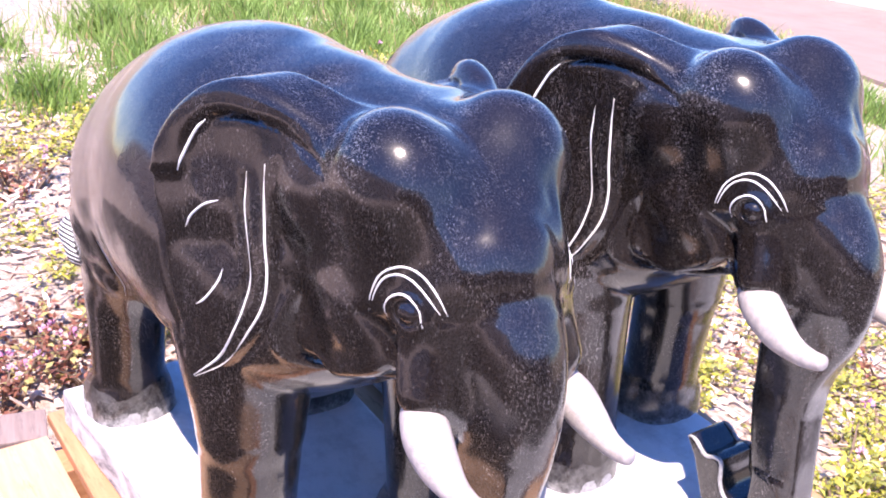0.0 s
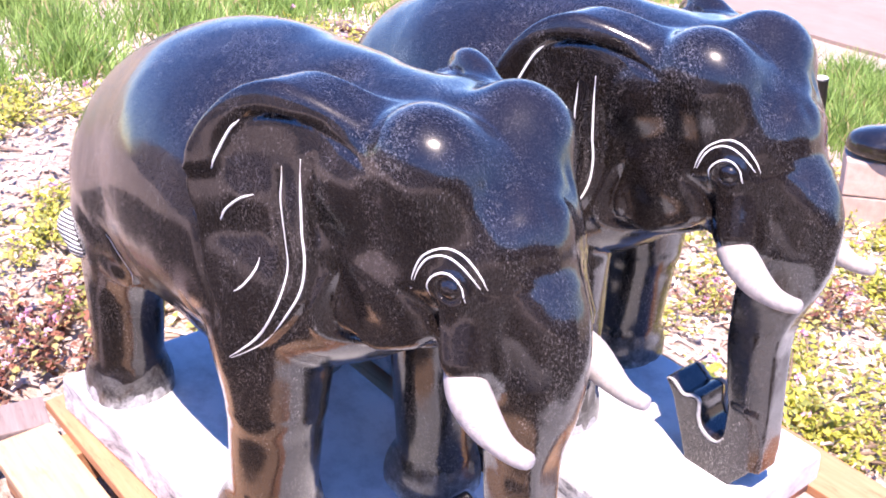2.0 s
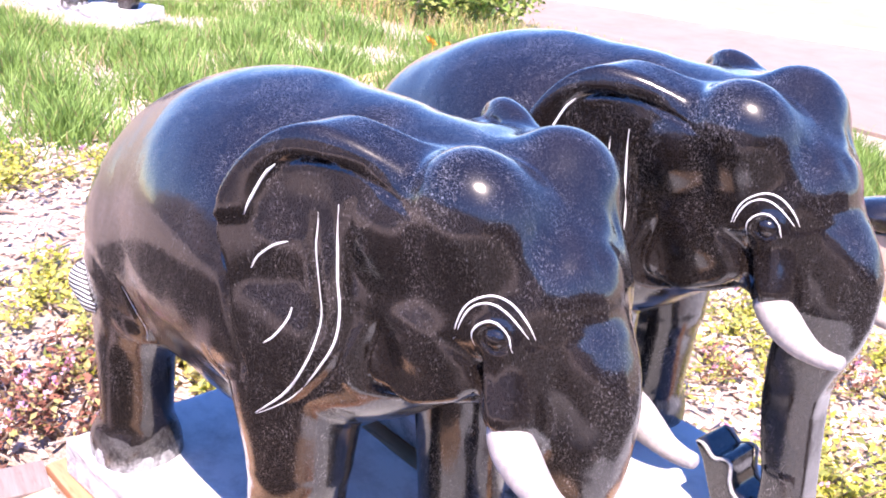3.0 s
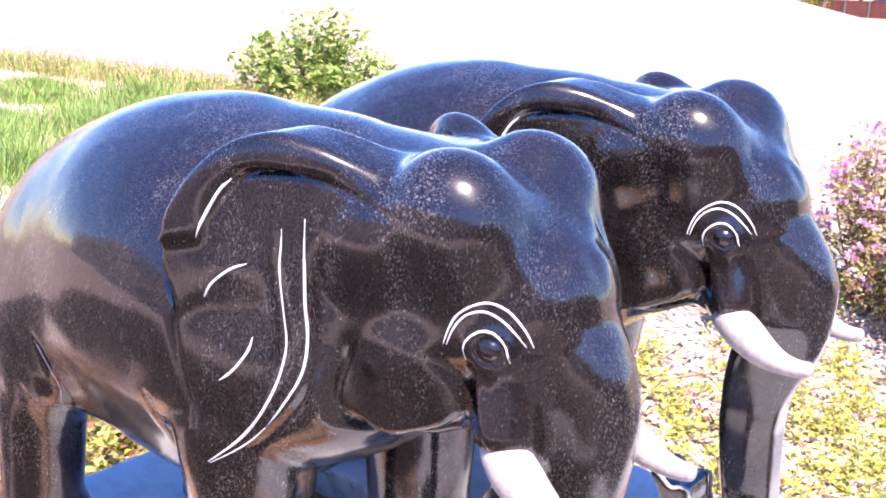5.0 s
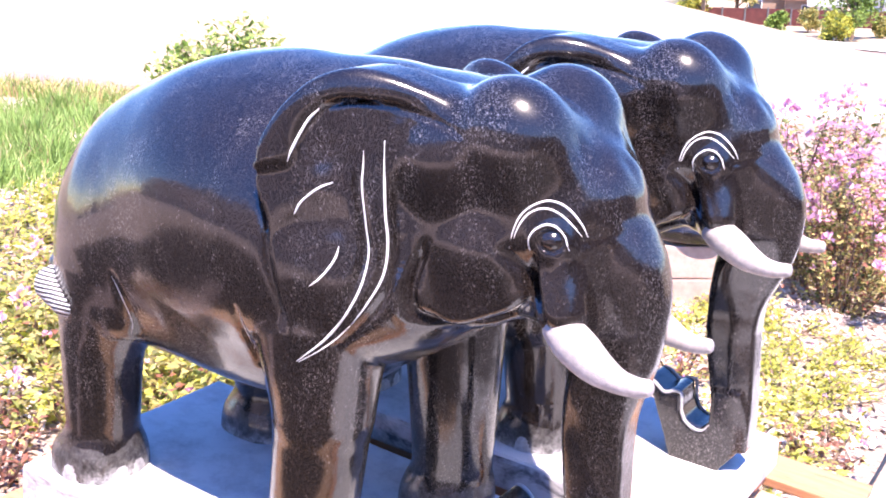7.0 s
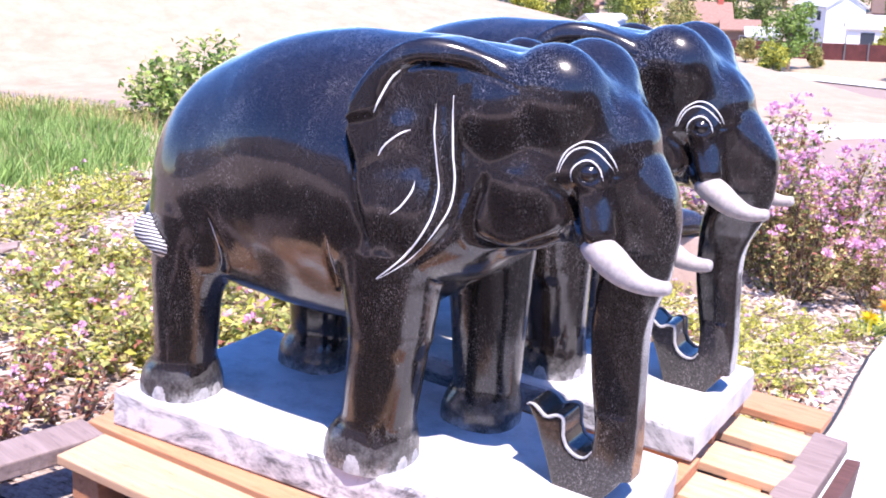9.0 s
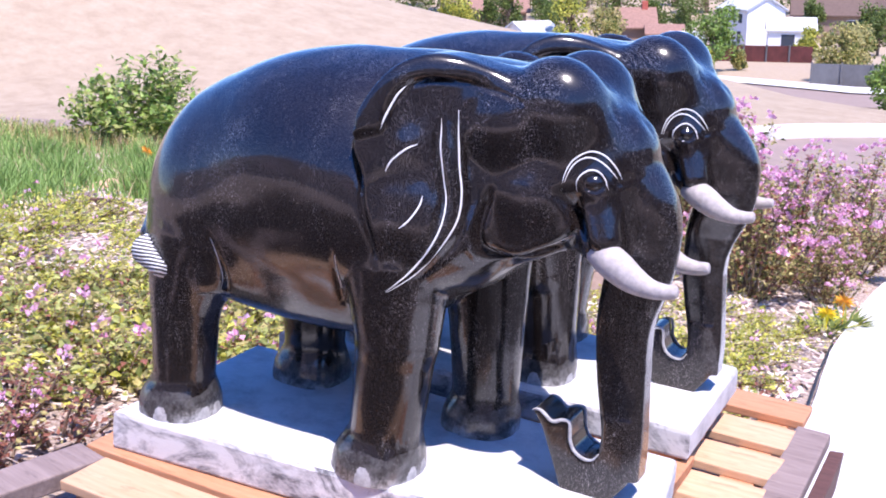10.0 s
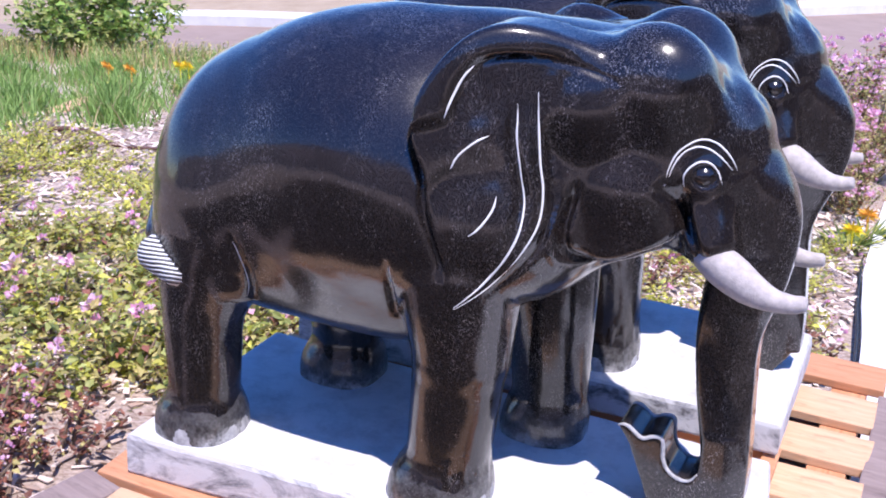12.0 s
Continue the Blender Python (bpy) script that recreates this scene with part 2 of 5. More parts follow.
ORANGE_PETAL = leaf_material("orange_petal", (0.85, 0.30, 0.02), (0.92, 0.42, 0.05), 0.5)
BARK = flat_material("bark", (0.20, 0.14, 0.10), 0.9)
CHIP = leaf_material("bark_chip", (0.29, 0.20, 0.155), (0.70, 0.59, 0.52), 0.9, 0.0)


# ---- mesh helpers ----
def part(name, bm, mat, parent=None, label=""):
    me = bpy.data.meshes.new(name)
    bm.to_mesh(me)
    bm.free()
    me.materials.append(mat)
    ob = new(name, me)
    ob.parent = parent
    return tagged(ob, label)


def raw(name, verts, faces, mats, index=None, smooth=True, parent=None):
    me = bpy.data.meshes.new(name)
    me.from_pydata([tuple(v) for v in verts], [], [tuple(f) for f in faces])
    for m in mats:
        me.materials.append(m)
    n = len(me.polygons)
    me.polygons.foreach_set("use_smooth", np.full(n, smooth, dtype=bool))
    if index is not None:
        me.polygons.foreach_set("material_index", np.asarray(index, dtype=np.int32))
    me.update()
    ob = new(name, me)
    ob.parent = parent
    return ob


def box_bm(x0, x1, y0, y1, z0, z1, bevel=0.004, jitter=0.0):
    bm = bmesh.new()
    bmesh.ops.create_cube(bm, size=1.0)
    for v in bm.verts:
        v.co = Vector(((x0 + x1) / 2 + v.co.x * (x1 - x0) + random.uniform(-jitter, jitter),
                       (y0 + y1) / 2 + v.co.y * (y1 - y0) + random.uniform(-jitter, jitter),
                       (z0 + z1) / 2 + v.co.z * (z1 - z0) + random.uniform(-jitter, jitter) * 0.4))
    if bevel:
        bmesh.ops.bevel(bm, geom=bm.edges[:], offset=bevel, segments=2, affect="EDGES", profile=0.6)
    return bm


def tube(points, radii, sides=8):
    """Rings swept along points, closed at both ends: verts and faces."""
    pts = [Vector(p) for p in points]
    verts, faces, ref = [], [], None
    for i, p in enumerate(pts):
        d = (pts[min(i + 1, len(pts) - 1)] - pts[max(i - 1, 0)]).normalized()
        if ref is None:
            ref = d.orthogonal().normalized()
        a = (ref - d * ref.dot(d)).normalized()
        ref, b = a, d.cross(a)
        r = radii[i] if hasattr(radii, "__len__") else radii
        for k in range(sides):
            w = 2 * math.pi * k / sides
            verts.append(p + (a * math.cos(w) + b * math.sin(w)) * r)
    for i in range(len(pts) - 1):
        for k in range(sides):
            q = (k + 1) % sides
            faces.append((i * sides + k, i * sides + q, (i + 1) * sides + q, (i + 1) * sides + k))
    faces.append(tuple(reversed(range(sides))))
    last = (len(pts) - 1) * sides
    faces.append(tuple(last + k for k in range(sides)))
    return verts, faces


def smooth_line(points, n):
    """n points on a smooth curve through the given ones."""
    p = np.array(points, dtype=float)
    q = np.vstack([2 * p[0] - p[1], p, 2 * p[-1] - p[-2]])
    out = []
    for s in np.linspace(0, len(p) - 1 - 1e-6, n):
        i = int(s)
        t = s - i
        a, b, c, d = q[i], q[i + 1], q[i + 2], q[i + 3]
        out.append(0.5 * (2 * b + (c - a) * t + (2 * a - 5 * b + 4 * c - d) * t * t + (3 * b - a - 3 * c + d) * t ** 3))
    return np.array(out)


class Pile:
    """Gathers many small pieces into one mesh."""

    def __init__(self):
        self.v, self.f, self.m, self.count = [], [], [], 0

    def add(self, verts, faces, mat=0):
        self.v.extend(verts)
        self.f.extend([tuple(i + self.count for i in f) for f in faces])
        self.m.extend([mat] * len(faces))
        self.count += len(verts)

    def make(self, name, mats, parent=None, smooth=False):
        return raw(name, self.v, self.f, mats, self.m, smooth, parent)
# ---- the elephant statues ----
STEP = 0.0042


def smin(a, b, k):
    h = np.maximum(k - np.abs(a - b), 0) / k
    return np.minimum(a, b) - h * h * k * 0.25


def smax(a, b, k):
    return -smin(-a, -b, k)


def ellipsoid(X, Y, Z, c, r, p=2.0):
    ax, ay, az = np.abs(X - c[0]) / r[0], np.abs(Y - c[1]) / r[1], np.abs(Z - c[2]) / r[2]
    f = np.maximum(ax ** p + ay ** p + az ** p, 1e-6) ** (1 / p)
    s = f ** (1 - p)
    g = np.sqrt((s * ax ** (p - 1) / r[0]) ** 2 + (s * ay ** (p - 1) / r[1]) ** 2 + (s * az ** (p - 1) / r[2]) ** 2) + 1e-6
    return (f - 1) / g


def barrel(X, Y, Z, c, r, depth, low, high, other=None):
    """An ellipsoid of another depth and fullness below its middle than above it, where its two sides may differ."""
    s = 1 / (1 + np.exp(-(Z - c[2]) / 0.03))
    side = 0.0 if other is None else (other - high) / (1 + np.exp(-Y / 0.04))
    p = (low + (high + side - low) * s).astype(np.float32)
    rz = np.where(Z < c[2], depth, r[2]).astype(np.float32)
    ax, ay, az = np.abs(X - c[0]) / r[0], np.abs(Y - c[1]) / r[1], np.abs(Z - c[2]) / rz
    f = np.maximum(ax ** p + ay ** p + az ** p, 1e-6) ** (1 / p)
    t = f ** (1 - p)
    g = np.sqrt((t * ax ** (p - 1) / r[0]) ** 2 + (t * ay ** (p - 1) / r[1]) ** 2 + (t * az ** (p - 1) / rz) ** 2) + 1e-6
    return (f - 1) / g


def cone(X, Y, Z, a, b, ra, rb):
    """Distance to a capsule whose radius runs from ra to rb."""
    a, b = np.array(a, dtype=np.float32), np.array(b, dtype=np.float32)
    d = b - a
    t = np.clip(((X - a[0]) * d[0] + (Y - a[1]) * d[1] + (Z - a[2]) * d[2]) / float(d @ d), 0, 1)
    return np.sqrt((X - a[0] - t * d[0]) ** 2 + (Y - a[1] - t * d[1]) ** 2 + (Z - a[2] - t * d[2]) ** 2) - (ra + (rb - ra) * t)


def chain(X, Y, Z, rows, k=0.0):
    """A tube of even swell through rows of x, y, z, radius."""
    rows = smooth_line(rows, 5 * len(rows)) if len(rows) > 2 else np.array(rows)
    d = None
    for p, q in zip(rows[:-1], rows[1:]):
        e = cone(X, Y, Z, p[:3], q[:3], p[3], q[3])
        d = e if d is None else np.minimum(d, e)
    return d


def polygon_distance(X, Z, poly):
    X, Z = np.broadcast_arrays(X, Z)
    best, inside = np.full(X.shape, 1e9, dtype=np.float32), np.zeros(X.shape, dtype=bool)
    for (x0, z0), (x1, z1) in zip(poly, np.roll(poly, -1, axis=0)):
        dx, dz = x1 - x0, z1 - z0
        t = np.clip(((X - x0) * dx + (Z - z0) * dz) / (dx * dx + dz * dz + 1e-12), 0, 1)
        best = np.minimum(best, (X - x0 - t * dx) ** 2 + (Z - z0 - t * dz) ** 2)
        cross = ((z0 <= Z) != (z1 <= Z)) & (X < (x1 - x0) * (Z - z0) / (z1 - z0 + 1e-12) + x0)
        inside ^= cross
    d = np.sqrt(best)
    return np.where(inside, -d, d)


# the ear's outline on the flank: rim, hind edge, tip and front fold
RIM_IN = [(-0.22, 0.855), (-0.266, 0.862), (-0.31, 0.864), (-0.346, 0.856), (-0.370, 0.828), (-0.382, 0.796), (-0.392, 0.760), (-0.439, 0.746)]
HIND = [(-0.439, 0.744), (-0.441, 0.719), (-0.430, 0.690), (-0.418, 0.660), (-0.408, 0.601), (-0.387, 0.535), (-0.373, 0.490), (-0.377, 0.419)]
FRONT = [(-0.377, 0.415), (-0.318, 0.461), (-0.277, 0.503), (-0.250, 0.546), (-0.232, 0.593), (-0.232, 0.647), (-0.241, 0.694), (-0.250, 0.752), (-0.255, 0.806), (-0.230, 0.850)]
RIM_ROLL = [(-0.128, 0.829), (-0.173, 0.844), (-0.22, 0.855), (-0.266, 0.862), (-0.31, 0.864), (-0.346, 0.856), (-0.370, 0.828), (-0.382, 0.796), (-0.392, 0.760), (-0.440, 0.745),
            (-0.440, 0.756), (-0.436, 0.792), (-0.414, 0.840), (-0.383, 0.882), (-0.350, 0.902), (-0.315, 0.909), (-0.270, 0.904), (-0.235, 0.894), (-0.190, 0.877), (-0.150, 0.854)]


def ear_level(x, z):
    """How far out the face of the ear lies from the middle plane."""
    return 0.178 - 0.49 * x - 0.135 * z - 0.6 * np.clip(0.65 - z, 0, 1) ** 2


# each foot: x, y, its radius; then the shin's radius, the leg's top and the radius there
FEET = [(-0.412, -0.172, 0.097), (-0.320, 0.148, 0.090), (-0.955, -0.193, 0.090), (-0.818, 0.160, 0.094)]
SHINS = [(0.079, -0.378, -0.168, 0.091), (0.077, -0.335, 0.158, 0.100), (0.071, -0.950, -0.180, 0.088), (0.074, -0.835, 0.165, 0.100)]
NAILS = [radians(-80 + 32 * k) for k in range(6)]
TUFT_AXIS = ((-0.995, -0.256, 0.396), (-0.948, -0.268, 0.374), 0.038, 0.027)
# the curled end of the trunk, seen from the side
HOOK = [(-0.113, 0.160), (-0.104, 0.166), (-0.090, 0.163), (-0.066, 0.146), (-0.044, 0.156), (-0.028, 0.155), (-0.024, 0.135), (-0.022, 0.115), (-0.012, 0.094), (0.008, 0.081),
        (0.030, 0.082), (0.045, 0.104), (0.048, 0.185), (0.104, 0.185), (0.122, 0.130), (0.124, 0.085), (0.106, 0.038), (0.082, 0.006), (0.07, -0.02), (-0.03, -0.02), (-0.044, 0.015), (-0.057, 0.050), (-0.076, 0.095), (-0.090, 0.128)]


def build_field(sway=0.0, full=1):
    """The stone as a field that is negative inside; sway bends the trunk, full tells the fuller shoulder."""
    xs = np.arange(-1.19, 0.20, STEP, dtype=np.float32)
    ys = np.arange(-0.342, 0.3421, STEP, dtype=np.float32)
    zs = np.arange(-0.012, 0.97, STEP, dtype=np.float32)
    X, Y, Z = xs[:, None, None], ys[None, :, None], zs[None, None, :]
    F = barrel(X, full * Y, Z, (-0.592, 0, 0.6096), (0.4526, 0.3066, 0.2758), 0.2623, 2.60, 1.96, 1.42)
    F = smin(F, ellipsoid(X, Y, Z, (-0.656, 0, 0.451), (0.329, 0.2214, 0.2103), 2.62), 0.06)

    def blend(box, shape, k, cut=False):
        """Joins a shape to the stone, or cuts it out, within a box."""
        i, j, l = [slice(int(np.searchsorted(g, lo)), int(np.searchsorted(g, hi))) for g, lo, hi in zip((xs, ys, zs), box[::2], box[1::2])]
        x, y, z = X[i], Y[:, j], Z[:, :, l]
        d = shape(x, y, np.abs(y), z)
        F[i, j, l] = smax(F[i, j, l], -d, k) if cut else smin(F[i, j, l], d, k)

    def score(box, rows, width, depth, inner=0.05, side=0):
        """Presses a line of x, z, share into the flanks of the stone (or raises it, with a depth below zero)."""
        i, j, l = [slice(int(np.searchsorted(g, lo)), int(np.searchsorted(g, hi))) for g, lo, hi in zip((xs, ys, zs), box[::2], box[1::2])]
        x, y, z = X[i][:, 0], Y[:, j], Z[0][:, l]
        line = smooth_line(rows, 6 * len(rows))
        best, share = np.full((x.shape[0], z.shape[1]), 9.0), np.zeros((x.shape[0], z.shape[1]))
        for (x0, z0, s0), (x1, z1, s1) in zip(line[:-1], line[1:]):
            dx, dz = x1 - x0, z1 - z0
            t = np.clip(((x - x0) * dx + (z - z0) * dz) / (dx * dx + dz * dz + 1e-12), 0, 1)
            d = (x - x0 - t * dx) ** 2 + (z - z0 - t * dz) ** 2
            share = np.where(d < best, s0 + (s1 - s0) * t, share)
            best = np.minimum(d, best)
        cut = (depth * share * np.exp(-best / width ** 2)).astype(np.float32)
        reach = np.clip((np.abs(y) - inner) / 0.02, 0, 1) * (1.0 if not side else (side * y > 0))
        F[i, j, l] += cut[:, None, :] * reach

    lean = 0.030
    head = (-0.42, 1, -1, 1, 0.40, 2)
    blend((-2, -0.5, -1, 1, -1, 2), lambda x, y, a, z: barrel(x, y, z, (-0.9127, 0, 0.4626), (0.158, 0.274, 0.2694), 0.160, 2.92, 2.30), 0.10)
    blend((-0.8, 1, -1, 1, -1, 2), lambda x, y, a, z: ellipsoid(x, y, z, (-0.3812, 0, 0.675), (0.2795, 0.1774, 0.2192), 1.94), 0.06)
    blend((-0.8, 1, -1, 1, -1, 2), lambda x, y, a, z: ellipsoid(x, y, z, (-0.39, 0, 0.52), (0.10, 0.165, 0.12)), 0.05)
    blend((-0.5, 1, -1, 1, 0.4, 2), lambda x, y, a, z: ellipsoid(x, y, z, (-0.23, 0, 0.735), (0.1316, 0.1653, 0.1504), 2.8), 0.04)

    def skull(x, y, a, z):
        h = ellipsoid(x, y, z, (-0.097, 0, 0.727), (0.1444, 0.152, 0.150))
        h = smin(h, ellipsoid(x, a, z, (-0.105, 0.0867, 0.821), (0.100, 0.0883, 0.097)), 0.045)
        h = smin(h, ellipsoid(x, y, z, (-0.1254, 0, 0.640), (0.116, 0.1724, 0.1115), 2.3), 0.04)
        h = smin(h, ellipsoid(x, a, z, (0.0022, 0.0751, 0.7096), (0.0531, 0.0232, 0.0822)), 0.045)
        h = smin(h, ellipsoid(x, y, z, (0.0069, 0, 0.7435), (0.0565, 0.0709, 0.0587)), 0.035)
        h = smin(h, ellipsoid(x, y, z, (-0.075, 0, 0.572), (0.125, 0.10, 0.040), 2.3), 0.018)
        h = smin(h, chain(x, a, z, [(-0.200, 0.045, 0.517, 0.034), (-0.140, 0.058, 0.523, 0.028), (-0.085, 0.060, 0.546, 0.020)]), 0.02)
        return smin(h, chain(x, a, z, [(-0.060, 0.050, 0.577, 0.030), (0.000, 0.070, 0.552, 0.030), (0.030, 0.080, 0.545, 0.030)]), 0.02)

    blend(head, skull, 0.035)
    # a small boss on either side of the forehead
    blend((-0.05, 0.12, -0.1, 0.1, 0.70, 0.85), lambda x, y, a, z: ellipsoid(x, a, z, (0.035, 0.024, 0.770), (0.027, 0.027, 0.027)), 0.016)
    blend((-0.42, 0.0, -0.25, 0.25, 0.40, 0.85), lambda x, y, a, z: ellipsoid(x, y, z, (-0.27, 0, 0.625), (0.10, 0.172, 0.165), 2.6), 0.03)

    def cheek(x, y, a, z):
        """The full cheek, with a sharp lower border."""
        outline = smooth_line([(-0.204, 0.622), (-0.220, 0.580), (-0.216, 0.545), (-0.199, 0.519), (-0.172, 0.508), (-0.132, 0.517), (-0.090, 0.544), (-0.052, 0.566), (-0.026, 0.600), (-0.045, 0.650), (-0.14, 0.672), (-0.190, 0.655)], 48)
        flat = polygon_distance(x[:, 0], z[0], outline)[:, None, :]
        bulge = 0.164 - 1.6 * (x + 0.135) ** 2 - 3.0 * np.clip(0.585 - z, 0, 1) ** 2
        return smax(flat, a - bulge, 0.018)

    blend((-0.30, 0.05, -0.22, 0.22, 0.45, 0.72), cheek, 0.014)

    def trunk(x, y, a, z):
        rows = smooth_line([(-0.014, 0.80, 0.048), (0.0136, 0.76, 0.0625), (0.018, 0.725, 0.072), (0.035, 0.690, 0.078), (0.0555, 0.645, 0.081), (0.0815, 0.585, 0.0675), (0.0737, 0.49, 0.068), (0.059, 0.38, 0.0555),
                            (0.0674, 0.27, 0.050), (0.083, 0.15, 0.0436), (0.086, 0.09, 0.043)], 90)[::-1]
        xc, r = np.interp(z, rows[:, 1], rows[:, 0]).astype(np.float32), np.interp(z, rows[:, 1], rows[:, 2]).astype(np.float32)
        xc = xc + sway * np.interp(z, (0.10, 0.20, 0.32, 0.42, 0.52, 0.62, 0.74), (-0.003, -0.004, -0.006, 0.002, 0.010, 0.010, 0.0)).astype(np.float32)
        r = r + sway * np.interp(z, (0.36, 0.46, 0.62, 0.70), (0.0, 0.007, 0.007, 0.0)).astype(np.float32)
        p = 2 + 3.5 * np.clip((0.50 - z) / 0.25, 0, 1)
        t = (np.abs(x - xc) ** p + (np.abs(y) * 0.93 + 1e-5) ** p) ** (1 / p) - r
        t = smax(t, z - 0.81, 0.03)
        s = np.clip((z - 0.34) / 0.22, 0, 1)
        t = smax(t, a - (0.046 + 0.042 * s * s * (3 - 2 * s)), 0.010)
        # the flanks turn in towards the front along a long crisp edge
        edge = np.interp(z, (0.12, 0.15, 0.22, 0.30, 0.36, 0.42, 0.46, 0.50, 0.54), (0.092, 0.087, 0.077, 0.072, 0.074, 0.083, 0.099, 0.119, 0.140)).astype(np.float32)
        return smax(t, 0.37 * (x - edge) + 0.93 * (a - 0.0445), 0.004 + 0.12 * np.clip(z - 0.34, 0, 0.2))

    blend((-0.12, 1, -0.13, 0.13, 0.05, 0.90), trunk, 0.030)
    # the tusk's socket beside the trunk
    blend((-0.10, 0.12, -0.2, 0.2, 0.48, 0.74), lambda x, y, a, z: chain(x, a, z, [(0.006, 0.092, 0.665, 0.034), (0.022, 0.103, 0.580, 0.042)]), 0.030)
    # a crease runs from brow to brow over the root of the trunk
    blend((-0.02, 0.16, -0.14, 0.14, 0.62, 0.80), lambda x, y, a, z: chain(x, a, z, [(0.045, 0.104, 0.694, 0.001), (0.088, 0.066, 0.706, 0.003), (0.112, 0.032, 0.712, 0.004), (0.119, 0.0, 0.714, 0.004)]), 0.016, True)

    def hook(x, y, a, z):
        """The curled end of the trunk, flat-sided, chamfered at the front."""
        flat = polygon_distance(x[:, 0], z[0], np.array(HOOK) - (0.003 * sway, 0))[:, None, :]
        h = smax(flat, a - 0.0455, 0.006)
        return smax(h, 0.37 * (x - 0.090) + 0.93 * (a - 0.0445), 0.004)

    blend((-0.18, 1, -0.10, 0.10, -1, 0.215), hook, 0.008)
    # legs: the left pair steps ahead of the right
    for (lx, ly, rf), (rb, tx, ty, rt) in zip(FEET, SHINS):
        s = -1 if ly < 0 else 1
        near = (lx - 0.16, lx + 0.24, *sorted((s * 0.002, s * 0.4)), -1, 0.7)
        blend(near, lambda x, y, a, z: cone(x, y, z, (lx + 0.010, ly, 0.05), (tx, ty, 0.40), rb, rt), 0.010)
        if lx > -0.6:
            # the forearm tapers into the shin
            blend(near, lambda x, y, a, z: cone(x, y, z, (tx - 0.020, s * 0.165, 0.470), (tx - 0.006, s * 0.170, 0.300), 0.120, 0.090), 0.010)
        else:
            # the thigh ends in a fold above the knee
            blend(near, lambda x, y, a, z: cone(x, y, z, (tx + 0.045, s * 0.165, 0.440), (tx + 0.006, s * 0.182, 0.265), 0.126, 0.080), 0.010)
            blend(near, lambda x, y, a, z: smax(ellipsoid(x, a, z, (tx + 0.085, 0.185, 0.385), (0.088, 0.085, 0.095)), 0.318 - z + 0.6 * (x - tx - 0.095) ** 2, 0.006), 0.005)
        low = (lx - 0.18, lx + 0.2, *sorted((s * -0.02, s * 0.4)), -1, 0.18)
        blend(low, lambda x, y, a, z: ellipsoid(x, y, z, (lx, ly, 0.000), (rf, rf, 0.092), 2.7), 0.026)
        for w in NAILS if full * ly < 0 or lx > -0.6 else ():
            cw, sw = math.cos(w), math.sin(w)
            blend(low, lambda x, y, a, z: ellipsoid((x - lx) * cw + (y - ly) * sw, (y - ly) * cw - (x - lx) * sw, z, (0.945 * rf, 0, 0.0), (0.009, 0.024, 0.036)), 0.002)
        # a fringe of hair hangs over the nails of the forefeet
        for k in range(7 if lx > -0.6 and full * ly < 0 else 0):
            w = radians(-60 + 20 * k)
            c, d = math.cos(w), math.sin(w)
            blend(low, lambda x, y, a, z: cone(x, y, z, (lx + (rb + 0.004) * c, ly + (rb + 0.004) * d, 0.108), (lx + 0.97 * rf * c, ly + 0.97 * rf * d, 0.056), 0.006, 0.003), 0.006)
    # tail, swung round to the right thigh
    tail = (-2, -0.88, -0.4, 0.1, 0.28, 0.75)
    blend(tail, lambda x, y, a, z: chain(x, y, z, [(-1.05, 0, 0.66, 0.024), (-1.078, -0.03, 0.56, 0.021), (-1.068, -0.13, 0.48, 0.019), (-1.028, -0.225, 0.425, 0.016)]), 0.012)
    blend(tail, lambda x, y, a, z: cone(x, y, z, *TUFT_AXIS), 0.003)

    def ear(x, y, a, z):
        flat = polygon_distance(x[:, 0], z[0], np.vstack([smooth_line(RIM_IN, 18), smooth_line(HIND, 26), smooth_line(FRONT, 30)]))[:, None, :]
        level = ear_level(x, z) - 0.5 * np.clip(z - 0.77, 0, 1) ** 2 - lean * (full * y > 0)
        dish = 0.004 * np.exp(-((x + 0.31) / 0.05) ** 2 - ((z - 0.80) / 0.04) ** 2) + 0.008 * np.exp(-((x + 0.375) / 0.035) ** 2 - ((z - 0.63) / 0.05) ** 2)
        dish = dish + 0.006 * np.exp(-((x + 0.31) / 0.020) ** 2 - ((z - 0.655) / 0.05) ** 2) - 0.005 * np.exp(-((x + 0.345) / 0.022) ** 2 - ((z - 0.73) / 0.03) ** 2)
        gone = np.clip((x + 0.25) / 0.07, 0, 1) ** 2 * 0.025
        plate = smax(flat, np.abs(a + 0.04 - level + dish + gone) - 0.04, 0.008)
        return plate

    ears = (-0.52, -0.08, -1, 1, 0.38, 2)
    blend(ears, ear, 0.005)
    def rim(x, y, a, z):
        """The rolled upper border of the ear."""
        flat = polygon_distance(x[:, 0], z[0], np.vstack([smooth_line(RIM_ROLL[:10], 30), smooth_line(RIM_ROLL[10:], 30)]))[:, None, :]
        level = ear_level(x, z) + 0.011 - np.clip((x + 0.29) / 0.14, 0, 1) * 0.010 - 4.0 * np.clip(z - 0.86 - 0.25 * (x + 0.3), 0, 1) ** 2
        roll = chain(x, a, z, [(-0.405, 0.232, 0.785, 0.012), (-0.378, 0.205, 0.833, 0.020), (-0.335, 0.182, 0.860, 0.025), (-0.290, 0.168, 0.863, 0.025), (-0.240, 0.152, 0.856, 0.020), (-0.190, 0.140, 0.845, 0.012)])
        return np.where(full * y > 0, roll, smax(flat, np.abs(a + 0.05 - level) - 0.05, 0.018))

    blend(ears, rim, 0.014)
